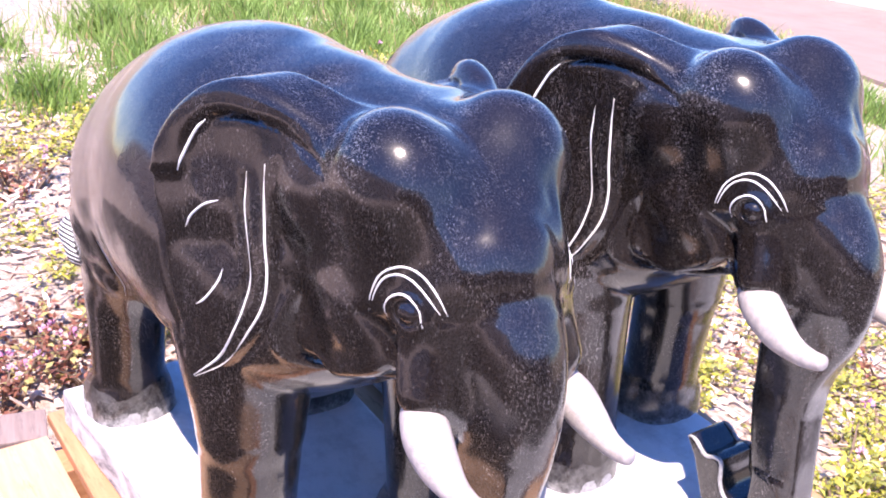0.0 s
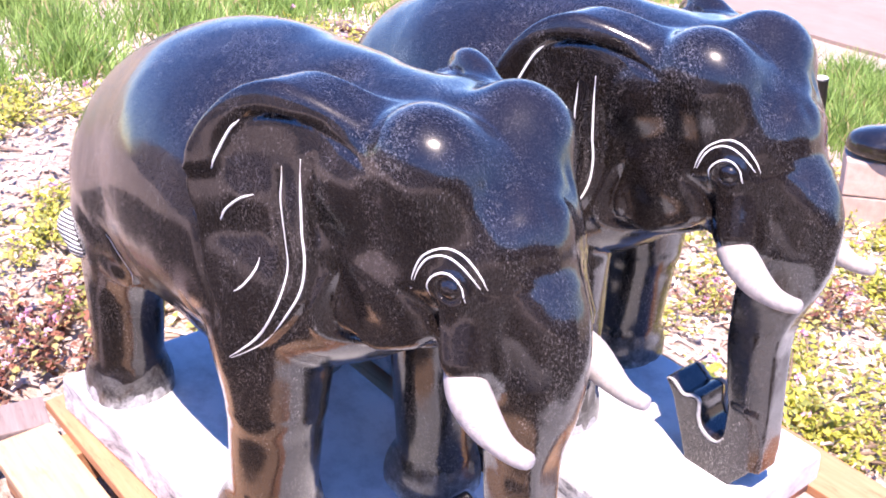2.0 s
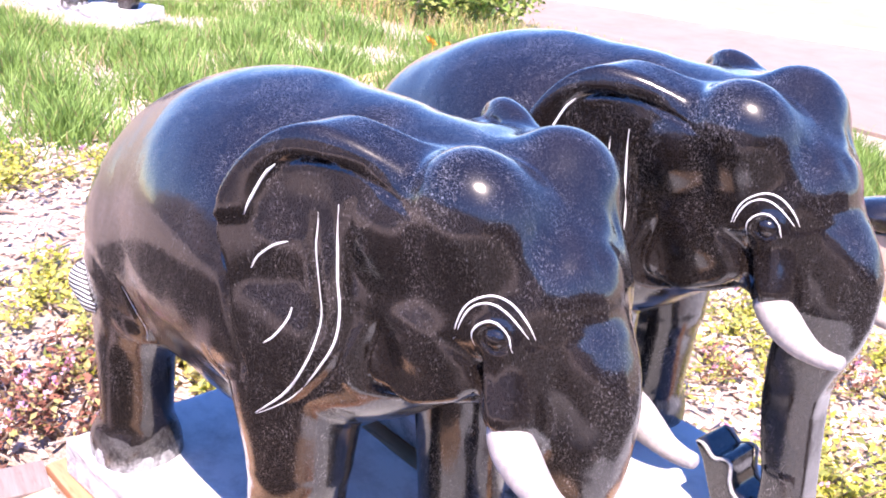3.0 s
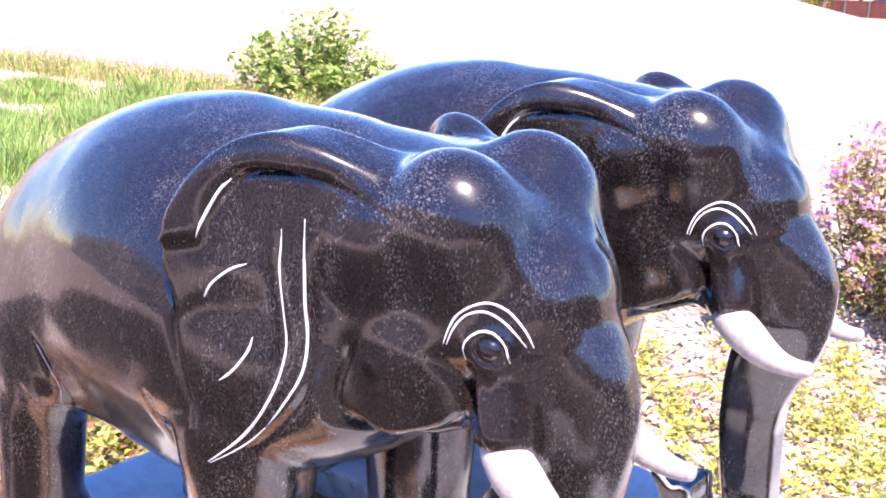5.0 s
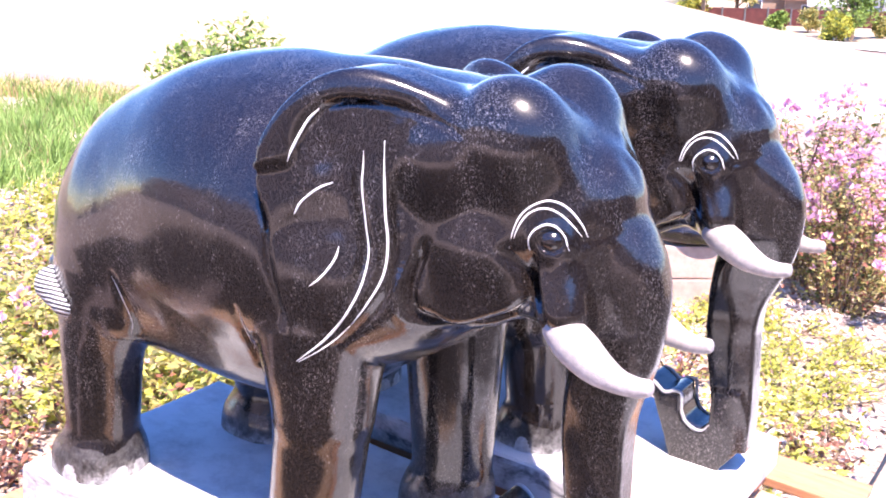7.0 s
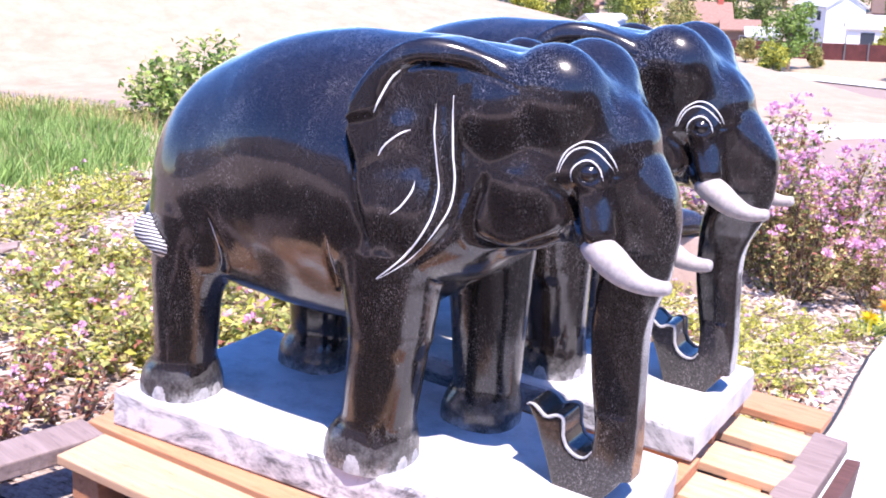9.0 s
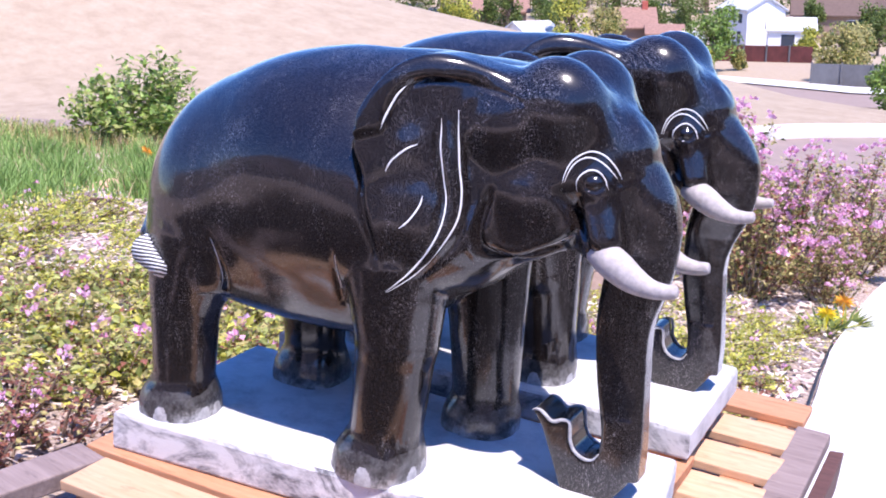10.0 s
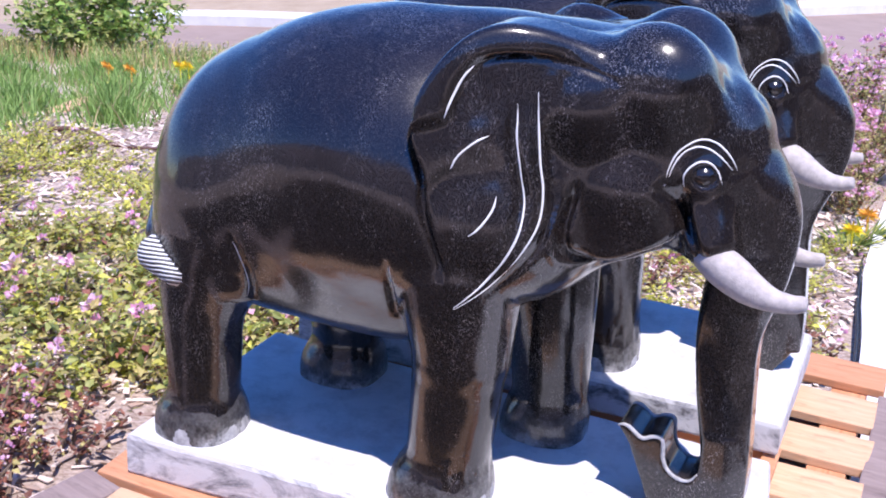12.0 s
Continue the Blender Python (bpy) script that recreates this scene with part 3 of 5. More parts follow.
    blend(ears, lambda x, y, a, z: ellipsoid(x, a, z, (-0.212, 0.105, 0.782), (0.105, 0.086, 0.095)), 0.03)
    # grooves where the legs stand out from the belly
    crease = (-0.9, -0.4, -1, 1, 0.28, 0.52)
    score(crease, [(-0.799, 0.478, 0.2), (-0.792, 0.443, 0.8), (-0.789, 0.400, 1.0), (-0.793, 0.365, 1.0), (-0.801, 0.335, 0.6)], 0.007, 0.012)
    score(crease, [(-0.482, 0.500, 0.2), (-0.488, 0.450, 0.9), (-0.497, 0.405, 1.0), (-0.502, 0.365, 0.6)], 0.006, 0.010)
    # the gap behind the ear, the fold inside its front edge and the undercut of its rim
    score(ears, [(-0.447, 0.738, 0.5), (-0.447, 0.718, 1.0), (-0.437, 0.690, 1.0), (-0.425, 0.658, 0.9), (-0.414, 0.601, 0.7), (-0.394, 0.537, 0.9), (-0.381, 0.490, 0.4), (-0.381, 0.450, 0.0)], 0.0065, 0.013, 0.15)
    score(ears, [(-0.297, 0.775, 0.2), (-0.293, 0.730, 0.8), (-0.280, 0.672, 1.0), (-0.270, 0.625, 1.0), (-0.272, 0.580, 0.5), (-0.288, 0.535, 0.1)], 0.0065, 0.010, 0.12)
    score(ears, [(-0.276, 0.775, 0.2), (-0.270, 0.730, 0.8), (-0.259, 0.672, 1.0), (-0.250, 0.625, 1.0), (-0.252, 0.580, 0.6), (-0.270, 0.540, 0.1)], 0.007, -0.006, 0.12)
    score(ears, [(-0.350, 0.845, 0.2), (-0.335, 0.854, 0.8), (-0.308, 0.860, 0.8), (-0.266, 0.859, 0.5), (-0.222, 0.852, 0.4), (-0.178, 0.842, 0.6), (-0.134, 0.829, 0.2)], 0.0045, 0.006, 0.10)
    score(ears, [(-0.228, 0.655, 0.2), (-0.224, 0.600, 0.8), (-0.240, 0.548, 1.0), (-0.270, 0.505, 0.7), (-0.310, 0.463, 0.2)], 0.006, 0.007, 0.10)
    # behind and under the cheek: two grooves with a soft lobe between them, then the lips
    score(head, [(-0.188, 0.662, 0.0), (-0.199, 0.628, 0.6), (-0.206, 0.590, 1.0), (-0.205, 0.555, 1.0), (-0.195, 0.530, 1.0), (-0.168, 0.517, 0.8), (-0.128, 0.520, 0.7), (-0.092, 0.538, 0.8), (-0.056, 0.557, 0.3)], 0.007, 0.012)
    score(head, [(-0.214, 0.625, 0.2), (-0.219, 0.585, 1.0), (-0.217, 0.545, 1.0), (-0.208, 0.518, 0.4)], 0.007, -0.006, 0.08)
    score(head, [(-0.190, 0.630, 0.0), (-0.188, 0.585, 0.7), (-0.180, 0.550, 1.0), (-0.150, 0.535, 1.0), (-0.110, 0.543, 0.8), (-0.075, 0.560, 0.3)], 0.011, -0.004, 0.08)
    # the tusk's socket stands clear of the cheek, and a slack fold hangs from the eye's corner
    score(head, [(-0.024, 0.664, 0.2), (-0.022, 0.635, 0.9), (-0.014, 0.607, 1.0), (0.000, 0.580, 1.0), (0.014, 0.556, 0.5)], 0.0065, 0.010)
    score(head, [(-0.010, 0.655, 0.2), (0.000, 0.625, 1.0), (0.014, 0.592, 1.0), (0.024, 0.575, 0.5)], 0.009, -0.004)
    score(head, [(-0.075, 0.672, 0.0), (-0.052, 0.656, 0.8), (-0.038, 0.630, 1.0), (-0.034, 0.596, 0.4)], 0.014, 0.007)
    # eyes: a flattened ball in a ring-shaped groove, under a lid that comes to a point
    lens = [(0.003 + 0.0165 * math.cos(w), 0.692 + 0.0145 * math.sin(w), 1.0) for w in np.linspace(0, 2 * math.pi, 17)]
    eye = (-0.06, 0.06, -1, 1, 0.63, 0.76)
    score((-0.12, 0.1, -1, 1, 0.56, 0.84), [(-0.006, 0.696, 1.0), (-0.002, 0.700, 1.0), (0.002, 0.704, 1.0)], 0.036, -0.010)
    score(eye, lens, 0.0042, 0.0055)
    score(eye, [(-0.034, 0.676, 0.2), (-0.025, 0.690, 1.0), (-0.014, 0.709, 1.0), (0.003, 0.717, 1.0), (0.020, 0.708, 1.0), (0.030, 0.686, 0.8)], 0.0045, -0.0025)
    return F.astype(np.float32), np.array((xs[0], ys[0], zs[0]))


def surface(F, origin):
    """A mesh of the zero level of F, one vertex a cell."""
    n = np.array(F.shape)
    inside = F < 0
    corners = [np.array(((c >> 2) & 1, (c >> 1) & 1, c & 1)) for c in range(8)]
    cnt = sum(inside[c[0]:n[0] - 1 + c[0], c[1]:n[1] - 1 + c[1], c[2]:n[2] - 1 + c[2]].astype(np.int8) for c in corners)
    cells = np.argwhere((cnt > 0) & (cnt < 8))
    ids = np.full(n - 1, -1, dtype=np.int32)
    ids[tuple(cells.T)] = np.arange(len(cells))
    acc, num = np.zeros((len(cells), 3)), np.zeros(len(cells))
    for a in range(8):
        for b in range(a + 1, 8):
            if bin(a ^ b).count("1") != 1:
                continue
            fa, fb = F[tuple((cells + corners[a]).T)], F[tuple((cells + corners[b]).T)]
            m = (fa < 0) != (fb < 0)
            t = (fa[m] / (fa[m] - fb[m]))[:, None]
            acc[m] += corners[a] + t * (corners[b] - corners[a])
            num[m] += 1
    verts = origin + STEP * (cells + acc / num[:, None])
    faces = []
    for ax in range(3):
        lo = [slice(None)] * 3
        hi = [slice(None)] * 3
        lo[ax], hi[ax] = slice(0, -1), slice(1, None)
        A, B = inside[tuple(lo)], inside[tuple(hi)]
        u, v = (ax + 1) % 3, (ax + 2) % 3
        for flip in (False, True):
            e = np.argwhere((~A & B) if flip else (A & ~B))
            e = e[(e[:, u] > 0) & (e[:, v] > 0) & (e[:, u] < n[u] - 1) & (e[:, v] < n[v] - 1)]
            du, dv = np.eye(3, dtype=int)[u], np.eye(3, dtype=int)[v]
            quad = [ids[tuple((e - du - dv).T)], ids[tuple((e - dv).T)], ids[tuple(e.T)], ids[tuple((e - du).T)]]
            faces.append(np.stack(quad[::-1] if flip else quad, axis=1))
    return verts, np.vstack(faces)


def outer(F, origin, x, z, side):
    """The outermost y of the stone at x, z on one side."""
    fx, fz = (x - origin[0]) / STEP, (z - origin[2]) / STEP
    i, k = int(fx), int(fz)
    a, b = fx - i, fz - k
    col = F[i, :, k] * (1 - a) * (1 - b) + F[i + 1, :, k] * a * (1 - b) + F[i, :, k + 1] * (1 - a) * b + F[i + 1, :, k + 1] * a * b
    js = range(len(col) - 1) if side < 0 else range(len(col) - 1, 0, -1)
    for j in js:
        q = j + 1 if side < 0 else j - 1
        if col[j] >= 0 > col[q]:
            t = col[j] / (col[j] - col[q])
            return origin[1] + STEP * (j + t * (q - j))
    return 0.0


WHITE_LINES = [
    # these first two are no carving: glints on the leg creases, painted as white lines
    ([(-0.804, 0.472), (-0.799, 0.443), (-0.796, 0.400), (-0.800, 0.365), (-0.808, 0.338)], 0.0011),
    ([(-0.475, 0.500), (-0.481, 0.450), (-0.490, 0.405)], 0.0010),
    ([(-0.392, 0.760), (-0.382, 0.796), (-0.370, 0.827), (-0.357, 0.845)], 0.0028),
    ([(-0.379, 0.675), (-0.370, 0.697), (-0.355, 0.714), (-0.340, 0.727), (-0.325, 0.735)], 0.0024),
    ([(-0.305, 0.637), (-0.306, 0.620), (-0.313, 0.602), (-0.325, 0.583), (-0.342, 0.567)], 0.0024),
    ([(-0.291, 0.787), (-0.288, 0.760), (-0.286, 0.729), (-0.274, 0.668), (-0.264, 0.623), (-0.265, 0.577), (-0.282, 0.533), (-0.314, 0.485), (-0.342, 0.453), (-0.375, 0.421)], 0.0027),
    ([(-0.262, 0.806), (-0.256, 0.752), (-0.248, 0.694), (-0.239, 0.647), (-0.239, 0.593), (-0.256, 0.548), (-0.280, 0.509)], 0.0025),
    ([(-0.280, 0.509), (-0.318, 0.466), (-0.374, 0.421)], 0.0012),
    ([(-0.056, 0.672), (-0.051, 0.705), (-0.042, 0.728), (-0.026, 0.744), (-0.009, 0.751), (0.010, 0.746), (0.026, 0.733), (0.039, 0.716), (0.046, 0.701)], 0.0021),
    ([(-0.053, 0.675), (-0.045, 0.708), (-0.034, 0.728), (-0.019, 0.738), (-0.005, 0.7385), (0.011, 0.731), (0.027, 0.717), (0.040, 0.702)], 0.0021),
    ([(-0.0265, 0.672), (-0.028, 0.690), (-0.023, 0.703), (-0.013, 0.713), (-0.003, 0.717), (0.008, 0.715), (0.018, 0.706), (0.025, 0.694), (0.030, 0.682)], 0.0021),
]


def statue_arrays(sway=0.0, full=1):
    F, origin = build_field(sway, full)
    verts, quads = surface(F, origin)
    mid = verts[quads].mean(axis=1)
    index = np.zeros(len(quads), dtype=np.int32)
    index[cone(mid[:, 0], mid[:, 1], mid[:, 2], *TUFT_AXIS) < 0.0015] = 3
    for lx, ly, rf in FEET:
        for w in NAILS if full * ly < 0 else ():
            u, v = (mid[:, 0] - lx) * math.cos(w) + (mid[:, 1] - ly) * math.sin(w), (mid[:, 1] - ly) * math.cos(w) - (mid[:, 0] - lx) * math.sin(w)
            index[ellipsoid(u, v, mid[:, 2], (0.95 * rf, 0, 0.0), (0.012, 0.022, 0.036)) < 0] = 4
    V, Q, M = [verts], [quads.tolist()], [index]
    count = len(verts)

    def put(vs, fs, mat):
        nonlocal count
        V.append(np.array([tuple(v) for v in vs]))
        Q.append([[i + count for i in f] for f in fs])
        M.append(np.full(len(fs), mat, dtype=np.int32))
        count += len(vs)

    for side in (-1, 1):
        for pts, r in WHITE_LINES:
            line = smooth_line(pts, 7 * len(pts))
            way = [(x, outer(F, origin, x, z, side) + side * (-0.35 * r), z) for x, z in line]
            ys = np.convolve(np.pad([w[1] for w in way], 2, mode="edge"), np.ones(5) / 5, mode="valid")
            rad = [0.86 * r * min(1, 0.35 + 3.2 * s, 0.35 + 3.2 * (1 - s)) for s in np.linspace(0, 1, len(way))]
            put(*tube([(w[0], y, w[2]) for w, y in zip(way, ys)], rad, 7), 1)
        # rings round the eye
        for rr, tr, zz in ((0.0205, 0.0013, 0.692),):
            ring = [(0.003 + rr * math.cos(w), 0, zz + 0.88 * rr * math.sin(w)) for w in np.linspace(0, 2 * math.pi, 25)]
            put(*tube([(x, outer(F, origin, x, z, side), z) for x, _, z in ring], tr, 6), 0)
        # the unpolished edge of the trunk's curl
        edge = smooth_line([(-0.113, 0.160), (-0.104, 0.165), (-0.090, 0.162), (-0.066, 0.146), (-0.044, 0.155), (-0.028, 0.154), (-0.024, 0.135), (-0.022, 0.115), (-0.012, 0.094), (0.008, 0.081), (0.030, 0.082), (0.044, 0.100)], 60)
        put(*tube([(x, side * 0.0450, z) for x, z in edge], [0.0040 * min(1, 0.3 + 4 * s, 0.3 + 4 * (1 - s)) for s in np.linspace(0, 1, 60)], 8), 4)
        # tusk; the outer one of each pair hangs a little lower and closer to the trunk
        off = side * full > 0
        rows = smooth_line([(0.012, 0.106, 0.552, 0.024), (0.034, 0.116, 0.549, 0.031), (0.065, 0.127, 0.537, 0.0325), (0.100, 0.131, 0.519, 0.0275), (0.135, 0.131, 0.508, 0.0195),
                            (0.165, 0.130, 0.507, 0.0155), (0.184, 0.129, 0.511, 0.0130), (0.189, 0.129, 0.512, 0.0090)], 30)
        put(*tube([(p[0] - 0.004 * off, side * (p[1] - 0.010 * off), p[2] - 0.014 * off) for p in rows], [p[3] * (1 - 0.06 * off) for p in rows], 16), 2)
    return np.vstack(V), [f for q in Q for f in q], np.concatenate(M)


def tuft_material():
    m, nt, p = material("striped_tuft")
    co = coords(nt)
    w = node(nt, "ShaderNodeTexWave", Scale=40.0, Distortion=2.6, Detail=1.0)
    w.bands_direction = "Z"
    w.inputs["Detail Scale"].default_value = 0.4
    rot = nt.nodes.new("ShaderNodeMapping")
    rot.inputs["Rotation"].default_value = (radians(22), radians(4), 0)
    nt.links.new(co, rot.inputs[0])
    nt.links.new(rot.outputs[0], w.inputs["Vector"])
    nt.links.new(ramp(nt, w.outputs["Fac"], [(0.42, (0.05, 0.05, 0.05)), (0.56, (0.68, 0.68, 0.67))]), p.inputs["Base Color"])
    p.inputs["Roughness"].default_value = 0.6
    bump(nt, p, w.outputs["Fac"], 0.6, 0.003)
    return m


TUFT = tuft_material()
NEARER, FARTHER = statue_arrays(), statue_arrays(1.0, -1)


def statue(arrays, mirrored, m, label):
    verts, faces, index = arrays
    v = verts * ((1, -1, 1) if mirrored else (1, 1, 1))
    f = [q[::-1] for q in faces] if mirrored else faces
    ob = raw("elephant_statue", v, f, [GRANITE, CHALK, TUSK, TUFT, NAIL], index)
    ob.matrix_world = m
    return tagged(ob, label, "elephant statue", "stone elephants")


def slab_bm(ring, thick):
    """The block that an elephant stands on, with worn edges."""
    bm = bmesh.new()
    n = 26
    loop = []
    for (xa, ya), (xb, yb) in zip(ring, ring[1:] + ring[:1]):
        for i in range(n):
            t = i / n
            loop.append((xa + (xb - xa) * t, ya + (yb - ya) * t))
    levels = [(-thick, 0.0), (-thick + 0.006, 0.004), (-0.5 * thick, 0.004), (-0.012, 0.003), (-0.003, -0.002), (0.0, -0.010)]
    rows = []
    cx, cy = -0.48, -0.01
    for z, grow in levels:
        row = []
        for x, y in loop:
            d = Vector((x - cx, y - cy))
            w = 0.0022 * noise.noise(Vector((x * 14, y * 14, z * 20)))
            q = d + d.normalized() * (grow + w)
            row.append(bm.verts.new((cx + q.x, cy + q.y, z + 0.0015 * noise.noise(Vector((x * 9, y * 9, 3 + z))))))
        rows.append(row)
    m = len(loop)
    for a, b in zip(rows[:-1], rows[1:]):
        for i in range(m):
            bm.faces.new((a[i], a[(i + 1) % m], b[(i + 1) % m], b[i]))
    bm.faces.new(rows[-1])
    bm.faces.new(rows[0][::-1])
    bmesh.ops.recalc_face_normals(bm, faces=bm.faces[:])
    return bm


def slab(ring, thick, m, label):
    ob = part("stone_slab", slab_bm(ring, thick), SLAB)
    ob.matrix_world = m
    return tagged(ob, label, "stone slab", "statue slabs")


LIFT = 0.002
TWIN = pose(0.011, 0.622, 0.032, 0.49, 3.17, 0.57)
NEAR_RING = [(-1.066, -0.300), (0.212, -0.215), (0.140, 0.240), (-1.06, 0.245)]
TWIN_RING = [(-1.06, -0.275), (0.127, -0.280), (0.127, 0.20), (-1.06, 0.25)]
statue(NEARER, False, SLOPE @ pose(0, 0, LIFT), "polished black granite elephant with pale tusks and white carved lines")
statue(FARTHER, True, TWIN @ pose(0, 0, LIFT) @ Matrix.Scale(0.976, 4), "polished black granite elephant standing beside its mirrored twin")
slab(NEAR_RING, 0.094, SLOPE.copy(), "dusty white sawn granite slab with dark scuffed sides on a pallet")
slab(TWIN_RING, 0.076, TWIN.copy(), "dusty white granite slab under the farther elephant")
# ---- ground, road and kerbs ----
def ground_sheet():
    radii = [0.0] + [0.25 * 1.085 ** i for i in range(104)]
    sides = 200
    verts, faces = [], []
    for r in radii[1:]:
        for k in range(sides):
            w = 2 * math.pi * k / sides
            x, y = HUB[0] - r * math.sin(w), HUB[1] + r * math.cos(w)
            bumpy = 0.012 * noise.noise(Vector((x * 2.3, y * 2.3, 0))) if r < 12 else 0.06 * step01(15, 24, r) * noise.noise(Vector((x * 0.12, y * 0.12, 5)))
            verts.append((x, y, ground_z(x, y) + bumpy))
    verts.append((HUB[0], HUB[1], ground_z(*HUB)))
    n = len(radii) - 1
    for i in range(n - 1):
        for k in range(sides):
            q = (k + 1) % sides
            faces.append((i * sides + k, (i + 1) * sides + k, (i + 1) * sides + q, i * sides + q))
    faces += [(n * sides, k, (k + 1) % sides) for k in range(sides)]
    ob = raw("ground", verts, [f[::-1] for f in faces], [GROUND])
    return tagged(ob, "pale bark mulch bed running up to a dry straw-coloured hillside", "ground", kind="structure")


ground_sheet()


def ribbon(name, near, far, lift, mat, label, category, thick=0.12, rows=6):
    """A strip of paving between two lines, laid on the ground."""
    a, b = smooth_line(near, 60), smooth_line(far, 60)
    bm = bmesh.new()
    grid = []
    for p, q in zip(a, b):
        row = []
        for j in range(rows + 1):
            x, y = p + (q - p) * j / rows
            row.append(bm.verts.new((x, y, ground_z(x, y) + lift)))
        grid.append(row)
    faces = [bm.faces.new((grid[i][j], grid[i + 1][j], grid[i + 1][j + 1], grid[i][j + 1])) for i in range(59) for j in range(rows)]
    bmesh.ops.recalc_face_normals(bm, faces=bm.faces[:])
    if bm.faces[0].normal.z < 0:
        bmesh.ops.reverse_faces(bm, faces=bm.faces[:])
    faces = bm.faces[:]
    if thick:
        ext = bmesh.ops.extrude_face_region(bm, geom=faces)
        for v in (g for g in ext["geom"] if isinstance(g, bmesh.types.BMVert)):
            v.co.z += thick
    for f in bm.faces:
        f.smooth = False
    return tagged(part(name, bm, mat), label, category, kind="structure")


ROAD_NEAR = [(-20.0, 3.6), (-13.0, 4.6), (-10.5, 5.3), (-8.8, 6.0), (-7.0, 6.15), (-5.0, 6.05), (-2.6, 6.1), (0.4, 7.6), (6.0, 10.5)]
ROAD_FAR = [(-20.0, 6.2), (-14.3, 7.4), (-10.5, 8.2), (-7.5, 8.9), (-5.5, 9.1), (-3.8, 9.6), (-2.3, 11.3), (-0.9, 13.2), (6.0, 20.0)]
ribbon("road", ROAD_NEAR, ROAD_FAR, -0.09, ASPHALT, "sun-bleached pinkish grey asphalt road behind the bed", "road")
ribbon("kerb_far", [(-8.8, 8.6)] + ROAD_FAR[3:], [(x - 0.15, y + 0.42) for x, y in [(-8.8, 8.6)] + ROAD_FAR[3:]], 0.0, CONCRETE, "bright white concrete kerb at the far roadside", "kerb", 0.14, 2)
ribbon("kerb_near", [(0.21, -0.6), (0.24, 0.6), (0.20, 1.7), (0.14, 2.4), (0.10, 3.1), (0.09, 5.0), (0.3, 7.2)],
       [(0.95, -0.6), (0.95, 0.6), (0.92, 1.7), (0.90, 2.4), (0.90, 3.1), (0.95, 5.0), (1.2, 7.0)], -0.045, CONCRETE, "wide bright concrete edging beside the flower bed", "kerb", 0.08, 2)
ribbon("driveway", [(0.60, -3.57), (0.60, -1.2), (0.955, -0.62), (0.955, 0.6), (0.925, 1.7), (0.905, 2.4), (0.905, 3.1), (0.955, 5.0), (1.21, 7.0)],
       [(7.0, -3.57), (7.0, -1.2), (7.0, -0.62), (7.0, 0.6), (7.0, 1.7), (7.0, 2.4), (7.0, 3.1), (7.0, 5.0), (7.0, 8.0)], -0.095, DRIVE, "grey asphalt drive beyond the concrete edging", "driveway")
# out of view; an added pale sheet that lifts the reflection in the ears
ribbon("yard", [(-12.0, -7.95), (-4.0, -7.95), (0.0, -7.95), (7.0, -7.95)], [(-12.0, -3.6), (-4.0, -3.6), (0.0, -3.6), (7.0, -3.6)], -0.09, PALE_REFLECTED_GROUND, "unseen pale ground added in front of the wall to brighten the statues in reflection", "yard")
# dark sheet added so that legs and flanks mirror little brightness
ribbon("forecourt", [(-2.55, -3.58), (-1.8, -3.58), (-1.0, -3.58), (0.597, -3.58)], [(-2.55, -0.66), (-1.8, -0.58), (-1.0, -0.54), (0.597, -0.53)], -0.09, DARK_REFLECTED_GROUND, "dark ground sheet added in front of the statues to darken their reflections", "forecourt")


def edging():
    line = smooth_line([(0.215, 0.9), (0.185, 1.7), (0.125, 2.4), (0.085, 3.0)], 30)
    v, f = tube([(x, y, ground_z(x, y) + 0.026) for x, y in line], 0.006, 8)
    return tagged(raw("bed_edging", v, f, [BLACK_PLASTIC]), "black plastic edging strip along the bed", "edging", kind="structure")


edging()


# Unseen wall, added and mottled to shape what the polished flanks reflect.
def reflected_back_wall():
    bm = box_bm(-16, 14, -8.3, -8.0, -1.2, 3.4, 0.02)
    return tagged(part("wall_south", bm, flat_material("tan_reflected_wall", (0.66, 0.52, 0.455), 0.9, 0.0, 0.4, 0.55)), "plain tan wall added out of view for the statues to reflect", "wall", kind="structure")


reflected_back_wall()


# Added beyond the view: hides the bright horizon from the trunks' reflections.
def reflected_side_wall():
    bm = box_bm(9.0, 9.3, -7.95, 7.0, -1.6, 2.6, 0.02)
    return tagged(part("wall_east", bm, flat_material("dark_reflected_wall", (0.14, 0.11, 0.10), 0.9, 0.0, 0.2, 3)), "plain dark wall added out of view to darken reflections on the trunks", "wall", kind="structure")


reflected_side_wall()


# ---- pallets ----
def plank_mesh(length, width, thick, seed):
    random.seed(seed)
    bm = box_bm(0, length, -width / 2, width / 2, -thick, 0, 0.003, 0.003)
    me = bpy.data.meshes.new("plank")
    bm.to_mesh(me)
    bm.free()
    return me


def plank(parent, me, mat, x, y, z, turn=0.0, name="plank", label=""):
    ob = new(name, me if me.users == 0 or (me.materials and me.materials[0] == mat) else me.copy())
    if not ob.data.materials:
        ob.data.materials.append(mat)
    elif ob.data.materials[0] != mat:
        ob.data.materials[0] = mat
    ob.parent = parent
    ob.matrix_local = pose(x, y, z, random.uniform(-0.4, 0.4), 0, turn + random.uniform(-0.5, 0.5))
    return tagged(ob, label)


